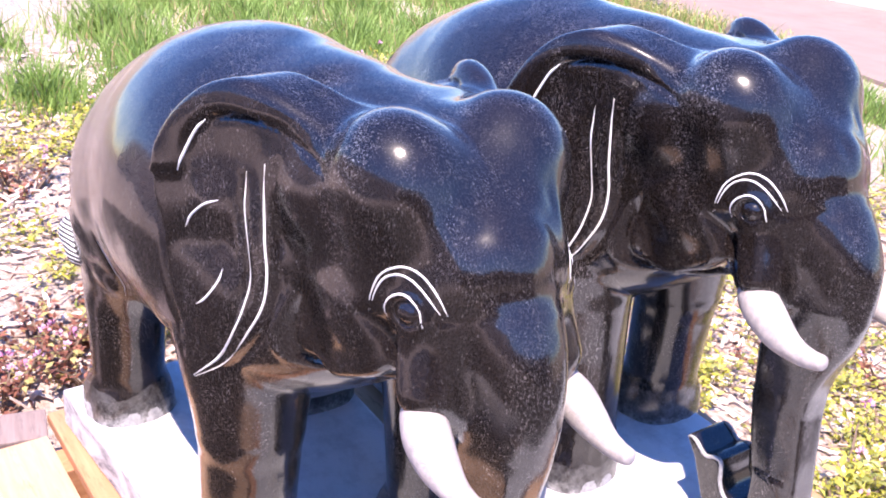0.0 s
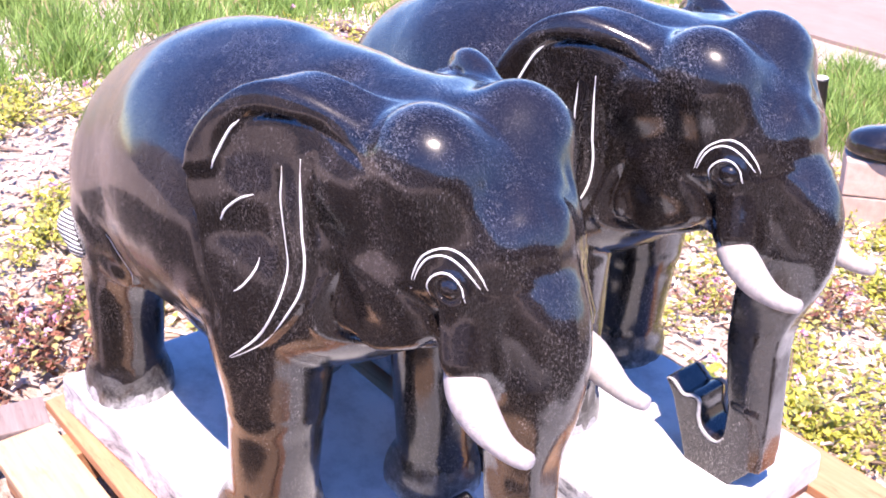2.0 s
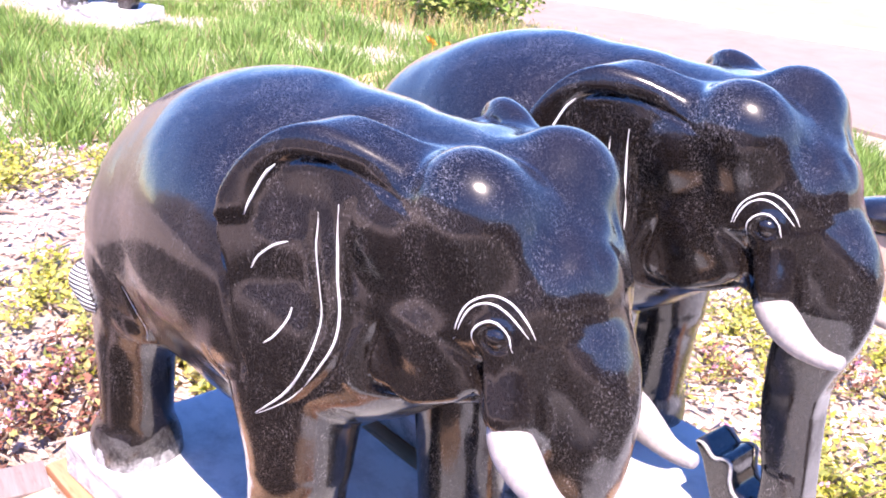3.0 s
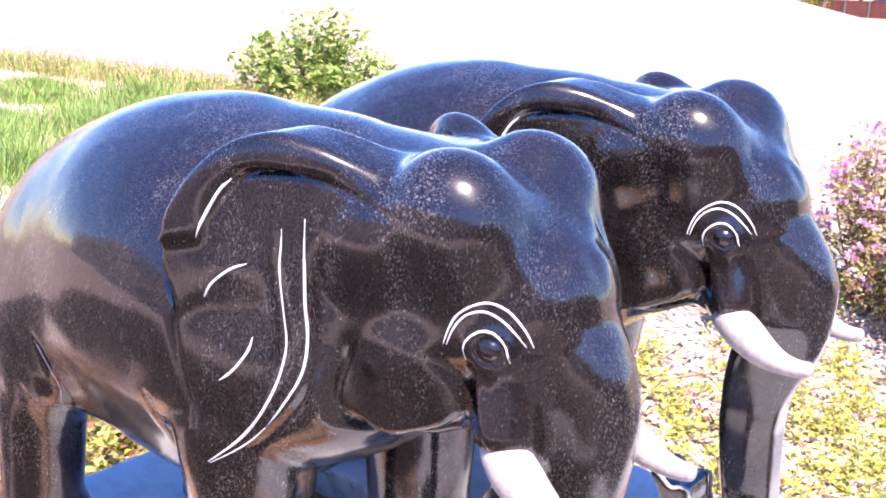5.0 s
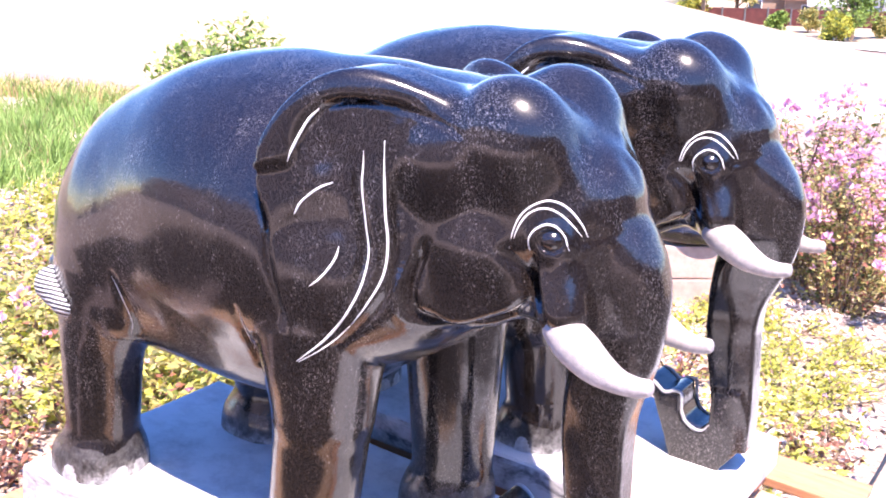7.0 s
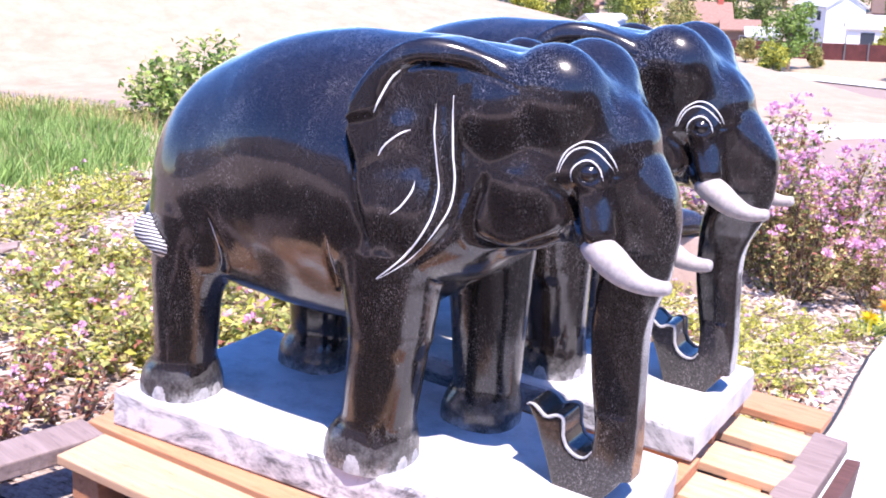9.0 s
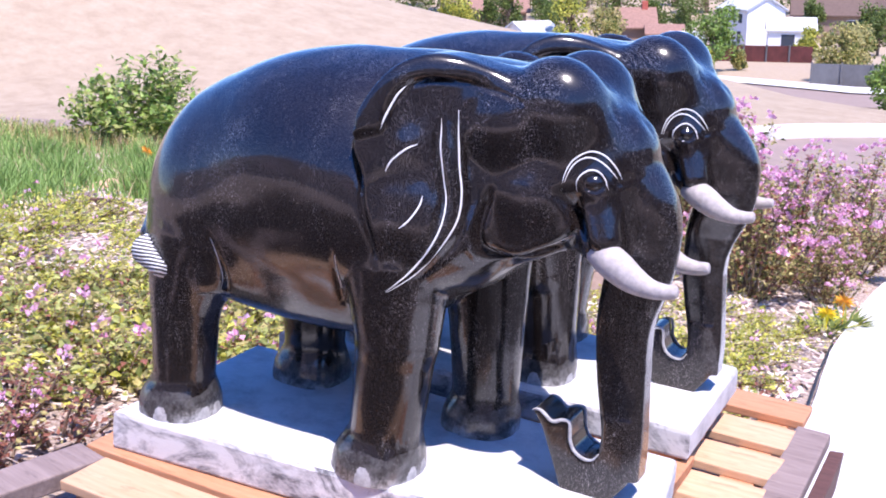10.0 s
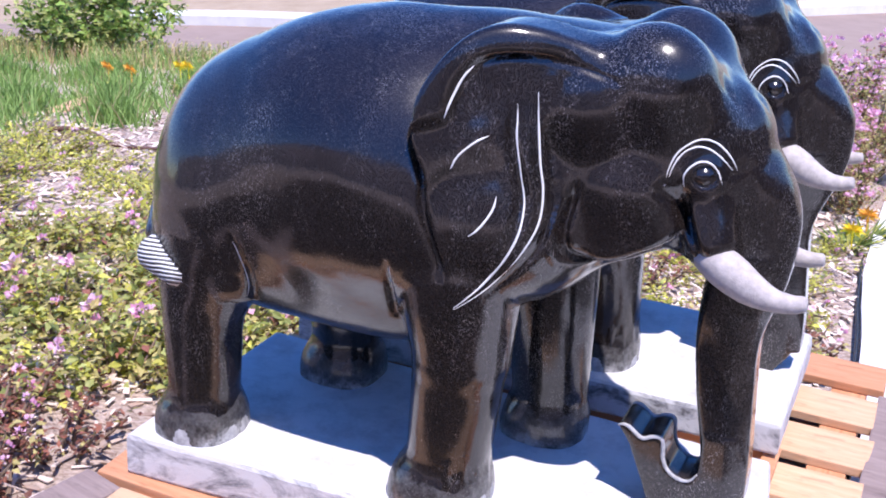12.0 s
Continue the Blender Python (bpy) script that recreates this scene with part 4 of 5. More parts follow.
def pallet(boards, bearers, y0, y1, label):
    """Deck planks along x on bearers, with bottom planks on the ground."""
    root = new("pallet")
    root.matrix_world = SLOPE.copy()
    tagged(root, label, "pallet", "pallets under the statues")
    for i, (ya, yb, xa, xb, mat) in enumerate(boards):
        plank(root, plank_mesh(xb - xa, yb - ya, 0.022, 40 + i), mat, xa, (ya + yb) / 2, -0.098)
    for j, x in enumerate(bearers):
        plank(root, plank_mesh(y1 - y0, 0.085, 0.085, 70 + j), ORANGE_WOOD, x, y0, -0.121, 90, "bearer")
    for j in range(int((y1 - y0) / 0.26) + 1):
        plank(root, plank_mesh(bearers[-1] - bearers[0] + 0.1, 0.085, 0.02, 90 + j), DARK_WOOD, bearers[0] - 0.05, y0 + 0.05 + j * 0.26, -0.207, 0, "bottom_plank")
    return root


random.seed(7)
pallet([(-0.49, -0.345, -1.05, 0.14, PALE_WOOD), (-0.325, -0.19, -1.135, 0.13, ORANGE_WOOD), (-0.14, 0.0, -1.13, 0.13, PALE_WOOD), (0.06, 0.20, -1.13, 0.13, PALE_WOOD)],
       (-0.98, -0.45, 0.06), -0.47, 0.22, "orange softwood pallet under the nearer statue slab")
pallet([(0.285, 0.42, -1.13, 0.325, PALE_WOOD), (0.475, 0.615, -1.13, 0.325, PALE_WOOD), (0.67, 0.81, -1.13, 0.325, PALE_WOOD), (0.865, 1.0, -1.13, 0.325, ORANGE_WOOD)],
       (-1.0, -0.45, 0.24), 0.285, 1.0, "pale orange softwood pallet with gaps between its deck planks")


def beam(x0, x1, y0, y1, z0, z1, mat, label, name="timber"):
    ob = part(name, box_bm(x0, x1, y0, y1, z0, z1, 0.005, 0.004), mat)
    ob.matrix_world = SLOPE.copy()
    return tagged(ob, label, "timber", "loose timbers")


beam(0.315, 0.40, 0.10, 0.845, -0.135, -0.098, GREY_WOOD, "weathered grey plank lying across the pallet's end")
beam(0.41, 0.445, 0.12, 0.80, -0.235, -0.125, DARK_WOOD, "dark brown timber beside the grey plank")
back = beam(-0.055, 0.055, -0.62, 0.0, -0.142, -0.100, GREY_WOOD, "weathered grey plank behind the nearer pallet")
back.matrix_world = SLOPE @ pose(-1.105, -0.335, 0, 0, 0, -13)
beam(0.113, 0.145, -0.16, 0.402, -0.094, -0.055, ORANGE_WOOD, "orange softwood batten along the front of the nearer slab")
for ya, yb in ((0.372, 0.445), (0.575, 0.650), (0.775, 0.850)):
    beam(-1.02, 0.118, ya, yb, -0.097, -0.047, ORANGE_WOOD, "orange softwood bearer between the pallet and the farther slab")
beam(-0.62, -0.30, 0.318, 0.352, -0.125, -0.085, DARK_WOOD, "dark timber wedged between the two slabs")


# ---- plants ----
def leaf(base, way, length, width, up):
    """A folded pointed leaf: six vertices, four faces."""
    way = way.normalized()
    side = way.cross(up)
    side = side.normalized() if side.length > 1e-4 else way.orthogonal().normalized()
    nrm = side.cross(way)
    mid = base + way * length * 0.45
    tip = base + way * length - nrm * length * 0.12
    return [base, mid + side * width * 0.5 + nrm * width * 0.18, tip, mid - side * width * 0.5 + nrm * width * 0.18, mid], [(0, 1, 4), (1, 2, 4), (2, 3, 4), (3, 0, 4)]


def any_way(low=-1.0):
    while True:
        v = Vector((random.uniform(-1, 1), random.uniform(-1, 1), random.uniform(low, 1)))
        if 0.1 < v.length < 1:
            return v.normalized()


def flower_head(pile, at, size, petals=9):
    for _ in range(petals):
        w = any_way(-0.1)
        v, f = leaf(at + w * size * 0.35, (w + Vector((0, 0, 0.2))), size * 0.8, size * 0.7, any_way())
        pile.add(v, f)


def bush(name, seed, radius, height, leaves, leaf_len, leaf_mats, shares, flowers, label, category, group, flower_size=0.026, lean=0.0, petal=None, flat=0.6):
    """A low shrub: branching stems, a loose uneven crown of single leaves, and flower heads."""
    random.seed(seed)
    root = new(name)
    tagged(root, label, category, group)
    stems, foliage, blooms = Pile(), Pile(), Pile()
    tips = []
    for _ in range(max(9, int(26 * radius / 0.4))):
        a, rr = random.uniform(0, 2 * math.pi), radius * math.sqrt(random.random())
        h = height * (0.45 + 0.55 * (1 - (rr / radius) ** 2)) * random.uniform(0.6, 1.15)
        foot = Vector((0.25 * rr * math.cos(a), 0.25 * rr * math.sin(a), -0.03))
        tip = Vector((rr * math.cos(a), rr * math.sin(a), h))
        mid = foot.lerp(tip, 0.5) + Vector((random.uniform(-1, 1), random.uniform(-1, 1), 0.6)) * 0.08 * height
        line = [Vector(p) for p in smooth_line([tuple(foot), tuple(mid), tuple(tip)], 6)]
        v, f = tube(line, [0.006, 0.005, 0.0045, 0.004, 0.003, 0.0015], 5)
        stems.add(v, f)
        tips.append(line)
    for i in range(leaves):
        line = random.choice(tips)
        s = random.random() ** 0.6 * 4.99
        p = line[int(s)].lerp(line[int(s) + 1], s % 1) + any_way() * random.uniform(0.0, 0.16) * radius
        if p.z < 0.0:
            p.z = random.uniform(0, 0.05)
        w = any_way(-0.25)
        w.z *= flat
        k = leaf_len * random.uniform(0.6, 1.3)
        v, f = leaf(p, w, k, k * random.uniform(0.4, 0.6), Vector((0, 0, 1)) + any_way() * 0.7)
        foliage.add(v, f, random.choices(range(len(leaf_mats)), shares)[0])
    for i in range(flowers):
        line = random.choice(tips)
        p = line[-1] + any_way(0) * random.uniform(0, 0.12) * radius + Vector((0, 0, 0.02))
        if i % 2:
            p = line[3].lerp(line[5], random.random()) + any_way(0.1) * 0.13 * radius
        flower_head(blooms, p, flower_size * random.uniform(0.6, 1.25))
    tagged(stems.make("branchwork", [BARK], root), kind="stuff")
    tagged(foliage.make("foliage", leaf_mats, root), kind="stuff")
    if flowers:
        tagged(blooms.make("blossom", [petal or PETAL], root), "clusters of small lilac flowers", kind="stuff")
    return root


def plant_at(ob, x, y, turn=0.0, size=1.0, sink=0.0, first=False):
    m = pose(x, y, ground_z(x, y) - sink, 0, 0, turn) @ Matrix.Scale(size, 4)
    if first:
        ob.matrix_world = m
        return ob
    made = copy_thing(ob, m)
    made.matrix_basis = m
    return made


# trailing lantana with lilac flowers, low round the hind end of the statues
lantana = bush("lantana", 11, 0.40, 0.16, 1350, 0.036, [LEAF_OLIVE, LEAF_YELLOW, LEAF_LIGHT, LEAF_RED], [5.5, 2.6, 4.6, 1.0], 7,
               "low trailing lantana with yellow-green leaves and lilac flowers", "flowering plant", "lantana in the bed", 0.034)
random.seed(21)
spots = [(-1.58, 0.22), (-1.62, 0.70), (-1.98, 0.42), (-2.02, 0.88), (-2.38, 0.62), (-2.36, 1.08), (-1.78, 1.22), (-1.48, 1.05), (-2.62, 0.95), (-1.45, 0.45)]
for i, (x, y) in enumerate(spots):
    plant_at(lantana, x, y, random.uniform(0, 360), random.uniform(0.8, 1.1), 0.0, i == 0)

# the tall lantana hedge beyond the pallets
hedge = bush("lantana_hedge", 12, 0.48, 0.78, 4600, 0.032, [LEAF_OLIVE, LEAF_GREEN, LEAF_RED], [5, 2, 2.9], 150,
             "tall lantana bush thick with lilac flowers", "flowering plant", "lantana hedge", 0.03)
random.seed(22)
for i, (x, y, s) in enumerate([(-0.50, 3.75, 0.95), (-0.40, 4.45, 1.0), (-0.85, 4.2, 1.15), (-0.15, 5.1, 0.85), (-0.95, 4.9, 1.2), (-0.2, 5.9, 1.0), (-0.9, 5.7, 0.9), (-0.1, 4.0, 0.6)]):
    plant_at(hedge, x, y, random.uniform(0, 360), s, 0.02, i == 0)

# yellow-green creeping plants over the mulch
creeper = bush("creeping_plant", 13, 0.36, 0.085, 900, 0.026, [LEAF_YELLOW, LEAF_OLIVE, LEAF_LIGHT], [6, 1.5, 2], 4,
               "low yellow-green creeping plant on the mulch", "ground cover plant", "creeping plants", 0.018)
random.seed(23)
spots = [(-0.25, 1.35), (-0.22, 2.4), (-0.45, 2.45), (-0.15, 2.95), (-0.55, 3.1), (-0.35, 1.65), (-0.12, 1.45), (-0.75, 1.9), (-0.25, 2.15), (-0.14, 2.0), (-0.7, 2.45), (-1.1, 2.2), (-1.35, 1.7), (-0.95, 1.5), (-1.45, 2.3), (-1.9, 2.0), (-1.7, 1.45),
         (-0.3, 2.75), (-0.9, 2.9), (-1.6, 2.9), (-2.9, 1.75), (-3.5, 1.75), (-3.3, 2.05), (-3.65, 2.1), (-3.05, 2.0), (-3.85, 1.85), (-2.22, 0.06), (-3.0, 0.05), (-3.25, 0.35), (-3.2, 0.75), (-3.2, 1.12), (-3.5, 1.45), (-2.6, 1.7), (-2.4, 2.2), (-3.9, 2.2),
         (-1.2, 3.5), (-1.9, 3.4), (-2.6, 2.9)]
for i, (x, y) in enumerate(spots):
    plant_at(creeper, x, y, random.uniform(0, 360), random.uniform(0.75, 1.2), 0.0, i == 0)

# red-leaved weeds
weed = bush("red_weed", 14, 0.16, 0.13, 300, 0.022, [LEAF_RED, LEAF_OLIVE], [4, 1], 3, "small weed with dark red leaves", "weed", "red weeds", 0.016)
random.seed(24)
for i, (x, y) in enumerate([(-1.46, -0.12), (-1.60, -0.22), (-1.52, -0.36), (-1.68, -0.06), (0.02, 1.62), (-0.62, 2.1), (-2.7, 0.0), (-0.85, 1.75), (-1.36, -0.42)]):
    plant_at(weed, x, y, random.uniform(0, 360), random.uniform(0.8, 1.3), 0.0, i == 0)

# the leafy shrub by the road
shrub = bush("roadside_shrub", 15, 0.85, 0.98, 3800, 0.088, [LEAF_SHRUB, LEAF_LIGHT], [3, 2], 0, "loose green leafy shrub at the road's edge", "shrub", "", flat=0.9)
plant_at(shrub, -6.85, 6.06, 30, 0.97, 0.06, True)


def gazania(x, y, label, mat, seed, heads):
    random.seed(seed)
    root = new("gazania")
    tagged(root, label, "flower", "gazanias by the kerb")
    leaves = Pile()
    for _ in range(90):
        a = random.uniform(0, 2 * math.pi)
        w = Vector((math.cos(a), math.sin(a), random.uniform(0.3, 1.3)))
        v, f = leaf(Vector((0.05 * math.cos(a), 0.05 * math.sin(a), 0.0)), w, random.uniform(0.09, 0.17), 0.016, Vector((0, 0, 1)))
        leaves.add(v, f, random.choices((0, 1), (3, 1))[0])
    leaves.make("foliage", [LEAF_GREEN, LEAF_YELLOW], root)
    for hx, hy, hz in heads:
        bloom = Pile()
        for k in range(12):
            a = 2 * math.pi * k / 12
            v, f = leaf(Vector((hx, hy, hz)), Vector((math.cos(a), -0.30 - 0.45 * math.sin(a), 0.25 + 0.85 * math.sin(a))), 0.050 + 0.010 * (k % 2), 0.018, Vector((0, -0.85, 0.5)))
            bloom.add(v, f)
        v, f = tube([(hx, hy, 0.0), (hx, hy, hz)], 0.003, 5)
        bloom.add(v, f)
        bloom.make("bloom", [mat], root)
    root.matrix_world = pose(x, y, ground_z(x, y))
    return root


gazania(0.0, 3.22, "gazania with a large yellow flower and green strap leaves", YELLOW_PETAL, 31, [(0.02, -0.03, 0.11)])
gazania(0.06, 3.42, "gazania with an orange flower at the kerb", ORANGE_PETAL, 32, [(0.0, 0.0, 0.14)])
gazania(-4.9, 4.0, "gazania with orange flowers by the road", ORANGE_PETAL, 33, [(0.0, 0.0, 0.2), (0.15, 0.05, 0.18)])
gazania(-4.5, 4.35, "gazania with yellow flowers by the road", YELLOW_PETAL, 34, [(0.0, 0.0, 0.2), (-0.12, 0.06, 0.18)])


def grass_clumps():
    """Soft fresh grass in drifts between bed and road."""
    random.seed(41)
    pile = Pile()
    drifts = [(-4.3, 1.7, 0.75), (-4.6, 2.4, 0.8), (-4.8, 3.1, 0.7), (-4.4, 3.5, 0.6), (-3.7, 0.85, 0.45), (-3.6, 0.35, 0.40), (-4.2, 1.0, 0.5), (-5.3, 2.0, 0.8), (-5.6, 3.0, 0.7),
              (-4.0, 3.0, 0.35), (-3.9, 3.9, 0.5), (-3.2, 3.9, 0.45), (-2.6, 4.2, 0.4), (-4.6, 0.2, 0.6), (-2.0, 4.3, 0.4), (-5.0, 1.1, 0.6), (-6.0, 1.6, 0.7)]
    drifts += [(-7.4, 4.6, 0.7), (-6.2, 4.2, 0.7), (-5.4, 4.5, 0.7), (-4.6, 4.7, 0.6), (-3.8, 4.8, 0.5), (-3.0, 5.0, 0.5)]
    drifts += [(-1.95, 4.75, 0.5), (-1.5, 4.45, 0.5), (-2.3, 5.1, 0.5), (-1.2, 4.1, 0.45), (-1.7, 4.0, 0.45)]
    low = [(-6.4, 3.3, 0.7), (-5.9, 2.5, 0.6), (-6.1, 4.1, 0.6), (-6.5, 1.7, 0.5), (-7.6, 3.4, 0.7), (-7.0, 4.2, 0.6), (-8.2, 2.6, 0.7), (-7.2, 1.8, 0.5), (-8.4, 4.2, 0.8), (-6.2, 2.1, 0.5), (-6.3, 2.7, 0.5), (-6.75, 3.75, 0.6), (-7.4, 3.8, 0.6), (-6.5, 3.5, 0.5)]
    for cx, cy, r in drifts + low:
        tall = 0.55 if (cx, cy, r) in low else 1.0
        for _ in range(int(1750 * r)):
            a, q = random.uniform(0, 2 * math.pi), r * abs(random.gauss(0, 0.33))
            x, y = cx + q * math.cos(a), cy + q * math.sin(a)
            h = tall * random.uniform(0.08, 0.28) * (1.1 - 0.35 * q / r)
            b = Vector((x, y, ground_z(x, y) - 0.01))
            w = Vector((random.gauss(0, 0.35), random.gauss(0, 0.35), 1)).normalized()
            bend = Vector((random.gauss(0, 0.3), random.gauss(0, 0.3), -0.15))
            side = w.orthogonal().normalized() * random.uniform(0.0022, 0.0045)
            p1 = b + w * h * 0.55 + bend * h * 0.15
            p2 = b + w * h + bend * h * 0.55
            pile.add([b - side, b + side, p1 + side * 0.8, p1 - side * 0.8, p2], [(0, 1, 2, 3), (3, 2, 4)], 0 if random.random() < 0.93 else 1)
    return tagged(pile.make("grass", [GRASS, DRY_STEM]), "soft fresh green grass in drifts across the bed", "grass", kind="stuff")


grass_clumps()


def dry_weeds():
    """Tall straw-coloured weeds along the near edge of the road."""
    random.seed(43)
    pile = Pile()
    for _ in range(5200):
        x = random.uniform(-10.5, -4.2)
        edge = 5.95 if x > -8.8 else 5.95 + (x + 8.8) * 0.42
        y = edge - abs(random.gauss(0, 0.33))
        h = random.uniform(0.08, 0.27)
        b = Vector((x, y, ground_z(x, y) - 0.01))
        w = Vector((random.gauss(0, 0.25), random.gauss(0, 0.25), 1)).normalized()
        side = w.orthogonal().normalized() * random.uniform(0.003, 0.006)
        p1, p2 = b + w * h * 0.6, b + w * h + Vector((random.gauss(0, 0.12), random.gauss(0, 0.12), -0.03)) * h
        mat = random.choices((0, 1, 2), (2, 4, 2))[0]
        pile.add([b - side, b + side, p1 + side * 0.8, p1 - side * 0.8, p2], [(0, 1, 2, 3), (3, 2, 4)], mat)
        if mat == 2:
            for _ in range(5):
                v, f = leaf(b.lerp(p2, random.uniform(0.3, 1)), any_way(-0.2), random.uniform(0.02, 0.045), 0.016, Vector((0, 0, 1)))
                pile.add(v, f, 2)
    return tagged(pile.make("dry_weeds", [DRY_STEM, GRASS, LEAF_OLIVE]), "tall straw-coloured weeds along the roadside", "weeds", kind="stuff")


dry_weeds()


def bark_chips():
    """Pale bark chips strewn over the bed."""
    random.seed(42)
    pile = Pile()
    for _ in range(12000):
        if random.random() < 0.72:
            x, y = random.uniform(-4.6, -1.3), random.uniform(-0.9, 3.4)
        else:
            x, y = random.uniform(-1.3, 0.12), random.uniform(1.15, 4.2)
        a, l, w, t = random.uniform(0, math.pi), random.uniform(0.02, 0.07) * (1 if random.random() < 0.86 else 2.2), random.uniform(0.006, 0.02), random.uniform(0.002, 0.006)
        m = Matrix.Translation((x, y, ground_z(x, y) + random.uniform(0.004, 0.022))) @ pose(0, 0, 0, random.gauss(0, 14), random.gauss(0, 12), math.degrees(a))
        c = [m @ Vector((sx * l / 2, sy * w / 2 * (1 - 0.3 * (sx > 0)), sz * t / 2)) for sx in (-1, 1) for sy in (-1, 1) for sz in (-1, 1)]
        pile.add(c, [(0, 1, 3, 2), (4, 6, 7, 5), (0, 4, 5, 1), (2, 3, 7, 6), (0, 2, 6, 4), (1, 5, 7, 3)])
    return tagged(pile.make("bark_chips", [CHIP]), "sun-bleached bark chips strewn over the bed", "bark mulch", kind="stuff")


bark_chips()


def bark_piece(x, y, turn, length, width, label):
    """A split slab of bark lying tilted on the mulch."""
    random.seed(int(length * 1000))
    bm = bmesh.new()
    rows = []
    for i in range(9):
        u = i / 8
        half = width / 2 * (0.55 + 0.45 * math.sin(math.pi * (0.15 + 0.7 * u))) + random.uniform(-0.006, 0.006)
        rows.append([bm.verts.new((length * (u - 0.5), v * half + random.uniform(-0.004, 0.004), 0.012 + z + 0.018 * (1 - v * v)))
                     for v, z in ((-1, 0), (0, 0), (1, 0), (1, -0.012), (0, -0.016), (-1, -0.012))])
    for a, b in zip(rows[:-1], rows[1:]):
        for k in range(6):
            bm.faces.new((a[k], b[k], b[(k + 1) % 6], a[(k + 1) % 6]))
    bm.faces.new(rows[0])
    bm.faces.new(rows[-1][::-1])
    bmesh.ops.recalc_face_normals(bm, faces=bm.faces[:])
    ob = part("bark_piece", bm, PALE_WOOD if length > 0.3 else GREY_WOOD)
    ob.matrix_world = pose(x, y, ground_z(x, y) + 0.015, 5, -7, turn)
    return tagged(ob, label, "bark", "loose bark")


bark_piece(-4.55, 3.12, 75, 0.46, 0.13, "pale split slab of bark lying on the mulch")
bark_piece(-4.2, 2.6, 15, 0.28, 0.06, "weathered strip of bark on the mulch")
bark_piece(-2.95, 0.75, 40, 0.24, 0.07, "weathered flat piece of bark on the mulch")


def fallen_branch():
    way = smooth_line([(-4.05, 2.55), (-3.85, 2.62), (-3.62, 2.55), (-3.42, 2.50), (-3.3, 2.56)], 24)
    v, f = tube([(x, y, ground_z(x, y) + 0.02 + 0.012 * math.sin(9 * i / 23)) for i, (x, y) in enumerate(way)], [0.016 - 0.0004 * i for i in range(24)], 8)
    return tagged(raw("fallen_branch", v, f, [DARK_WOOD]), "dark crooked dead branch lying on the mulch", "branch")


fallen_branch()


def garden_spotlight():
    """Spotlight with its lens up, clipped to a stake, and its cable on the soil."""
    top, low, foot = Vector((-1.549, 3.439, -0.085)), Vector((-1.538, 3.446, -0.316)), Vector((-1.479, 3.483, -0.52))
    foot.z = ground_z(foot.x, foot.y) - 0.04
    way = (top - low).normalized()
    root = tagged(new("garden_spotlight"), "black cylindrical garden spotlight on a stake in the grass", "garden light")
    root.location = foot
    sides = 24

    def piece(name, points, radii, mat, label=""):
        v, f = tube([Vector(p) - foot for p in points], radii, sides)
        return tagged(raw(name, v, f, [mat], parent=root), label)

    piece("lamp_body", [low, low + way * 0.008, low + way * 0.012, top - way * 0.012, top - way * 0.010, top], [0.022, 0.030, 0.033, 0.034, 0.036, 0.036], BLACK_PLASTIC)
    piece("lens", [top + way * 0.001, top + way * 0.006, top + way * 0.010], [0.033, 0.030, 0.018], CHALK, "pale frosted lens")
    piece("bracket", [low - way * 0.055, low - way * 0.05, low - way * 0.004, low + way * 0.002], [0.012, 0.018, 0.018, 0.014], BLACK_PLASTIC)
    piece("ring", [low - way * 0.03, low - way * 0.028, low - way * 0.018, low - way * 0.016], [0.019, 0.022, 0.022, 0.019], GREY_RING, "grey plastic clamp ring")
    piece("stake", [foot, low - way * 0.07, low - way * 0.045], [0.004, 0.009, 0.010], BLACK_PLASTIC)
    line = smooth_line([(-1.51, 3.45), (-1.46, 3.33), (-1.40, 3.28), (-1.30, 3.36), (-1.36, 3.50), (-1.25, 3.62)], 40)
    v, f = tube([Vector((x, y, ground_z(x, y) + 0.012)) - foot for x, y in line], 0.006, 8)
    tagged(raw("cable", v, f, [BLACK_PLASTIC], parent=root))
    return root


garden_spotlight()


# ---- pink blocks with a black carved base behind the statues ----
def block_stack():
    x, y = -0.98, 3.15
    z = ground_z(x, y)
    for i in range(2):
        ob = part("concrete_block", box_bm(-0.20, 0.20, -0.10, 0.10, 0, 0.15, 0.008, 0.004), PINK_BLOCK)
        ob.matrix_world = pose(x, y, z + i * 0.153, 0, 0, 32 + 2 * i)
        tagged(ob, "pinkish concrete block in a low stack on the mulch", "concrete block", "stacked blocks")
    bm = bmesh.new()
    bmesh.ops.create_uvsphere(bm, u_segments=28, v_segments=14, radius=0.5)
    for v in bm.verts:
        r = math.hypot(v.co.x, v.co.y)
        v.co = Vector((v.co.x * 0.42, v.co.y * 0.28, (0.09 if v.co.z > 0 else 0.03) * math.copysign(abs(v.co.z * 2) ** 0.6, v.co.z) + 0.03))
    for f in bm.faces:
        f.smooth = True
    ob = part("carved_base", bm, GRANITE)
    ob.matrix_world = pose(x, y, z + 0.308, 0, 0, 32)
    tagged(ob, "rounded black stone base resting on pink blocks", "stone base")


block_stack()

# a third elephant further up the bed
third = bpy.data.objects["elephant_statue"].copy()
scene.collection.objects.link(third)
third.matrix_world = pose(-7.07, 2.78, ground_z(-7.15, 2.76) + 0.10, 0, 0, 12)
tagged(third, "black granite elephant on a white slab further up the bed", "elephant statue", "stone elephants")
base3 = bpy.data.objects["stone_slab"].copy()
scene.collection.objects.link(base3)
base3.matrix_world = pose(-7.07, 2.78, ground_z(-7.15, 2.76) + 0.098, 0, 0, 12)
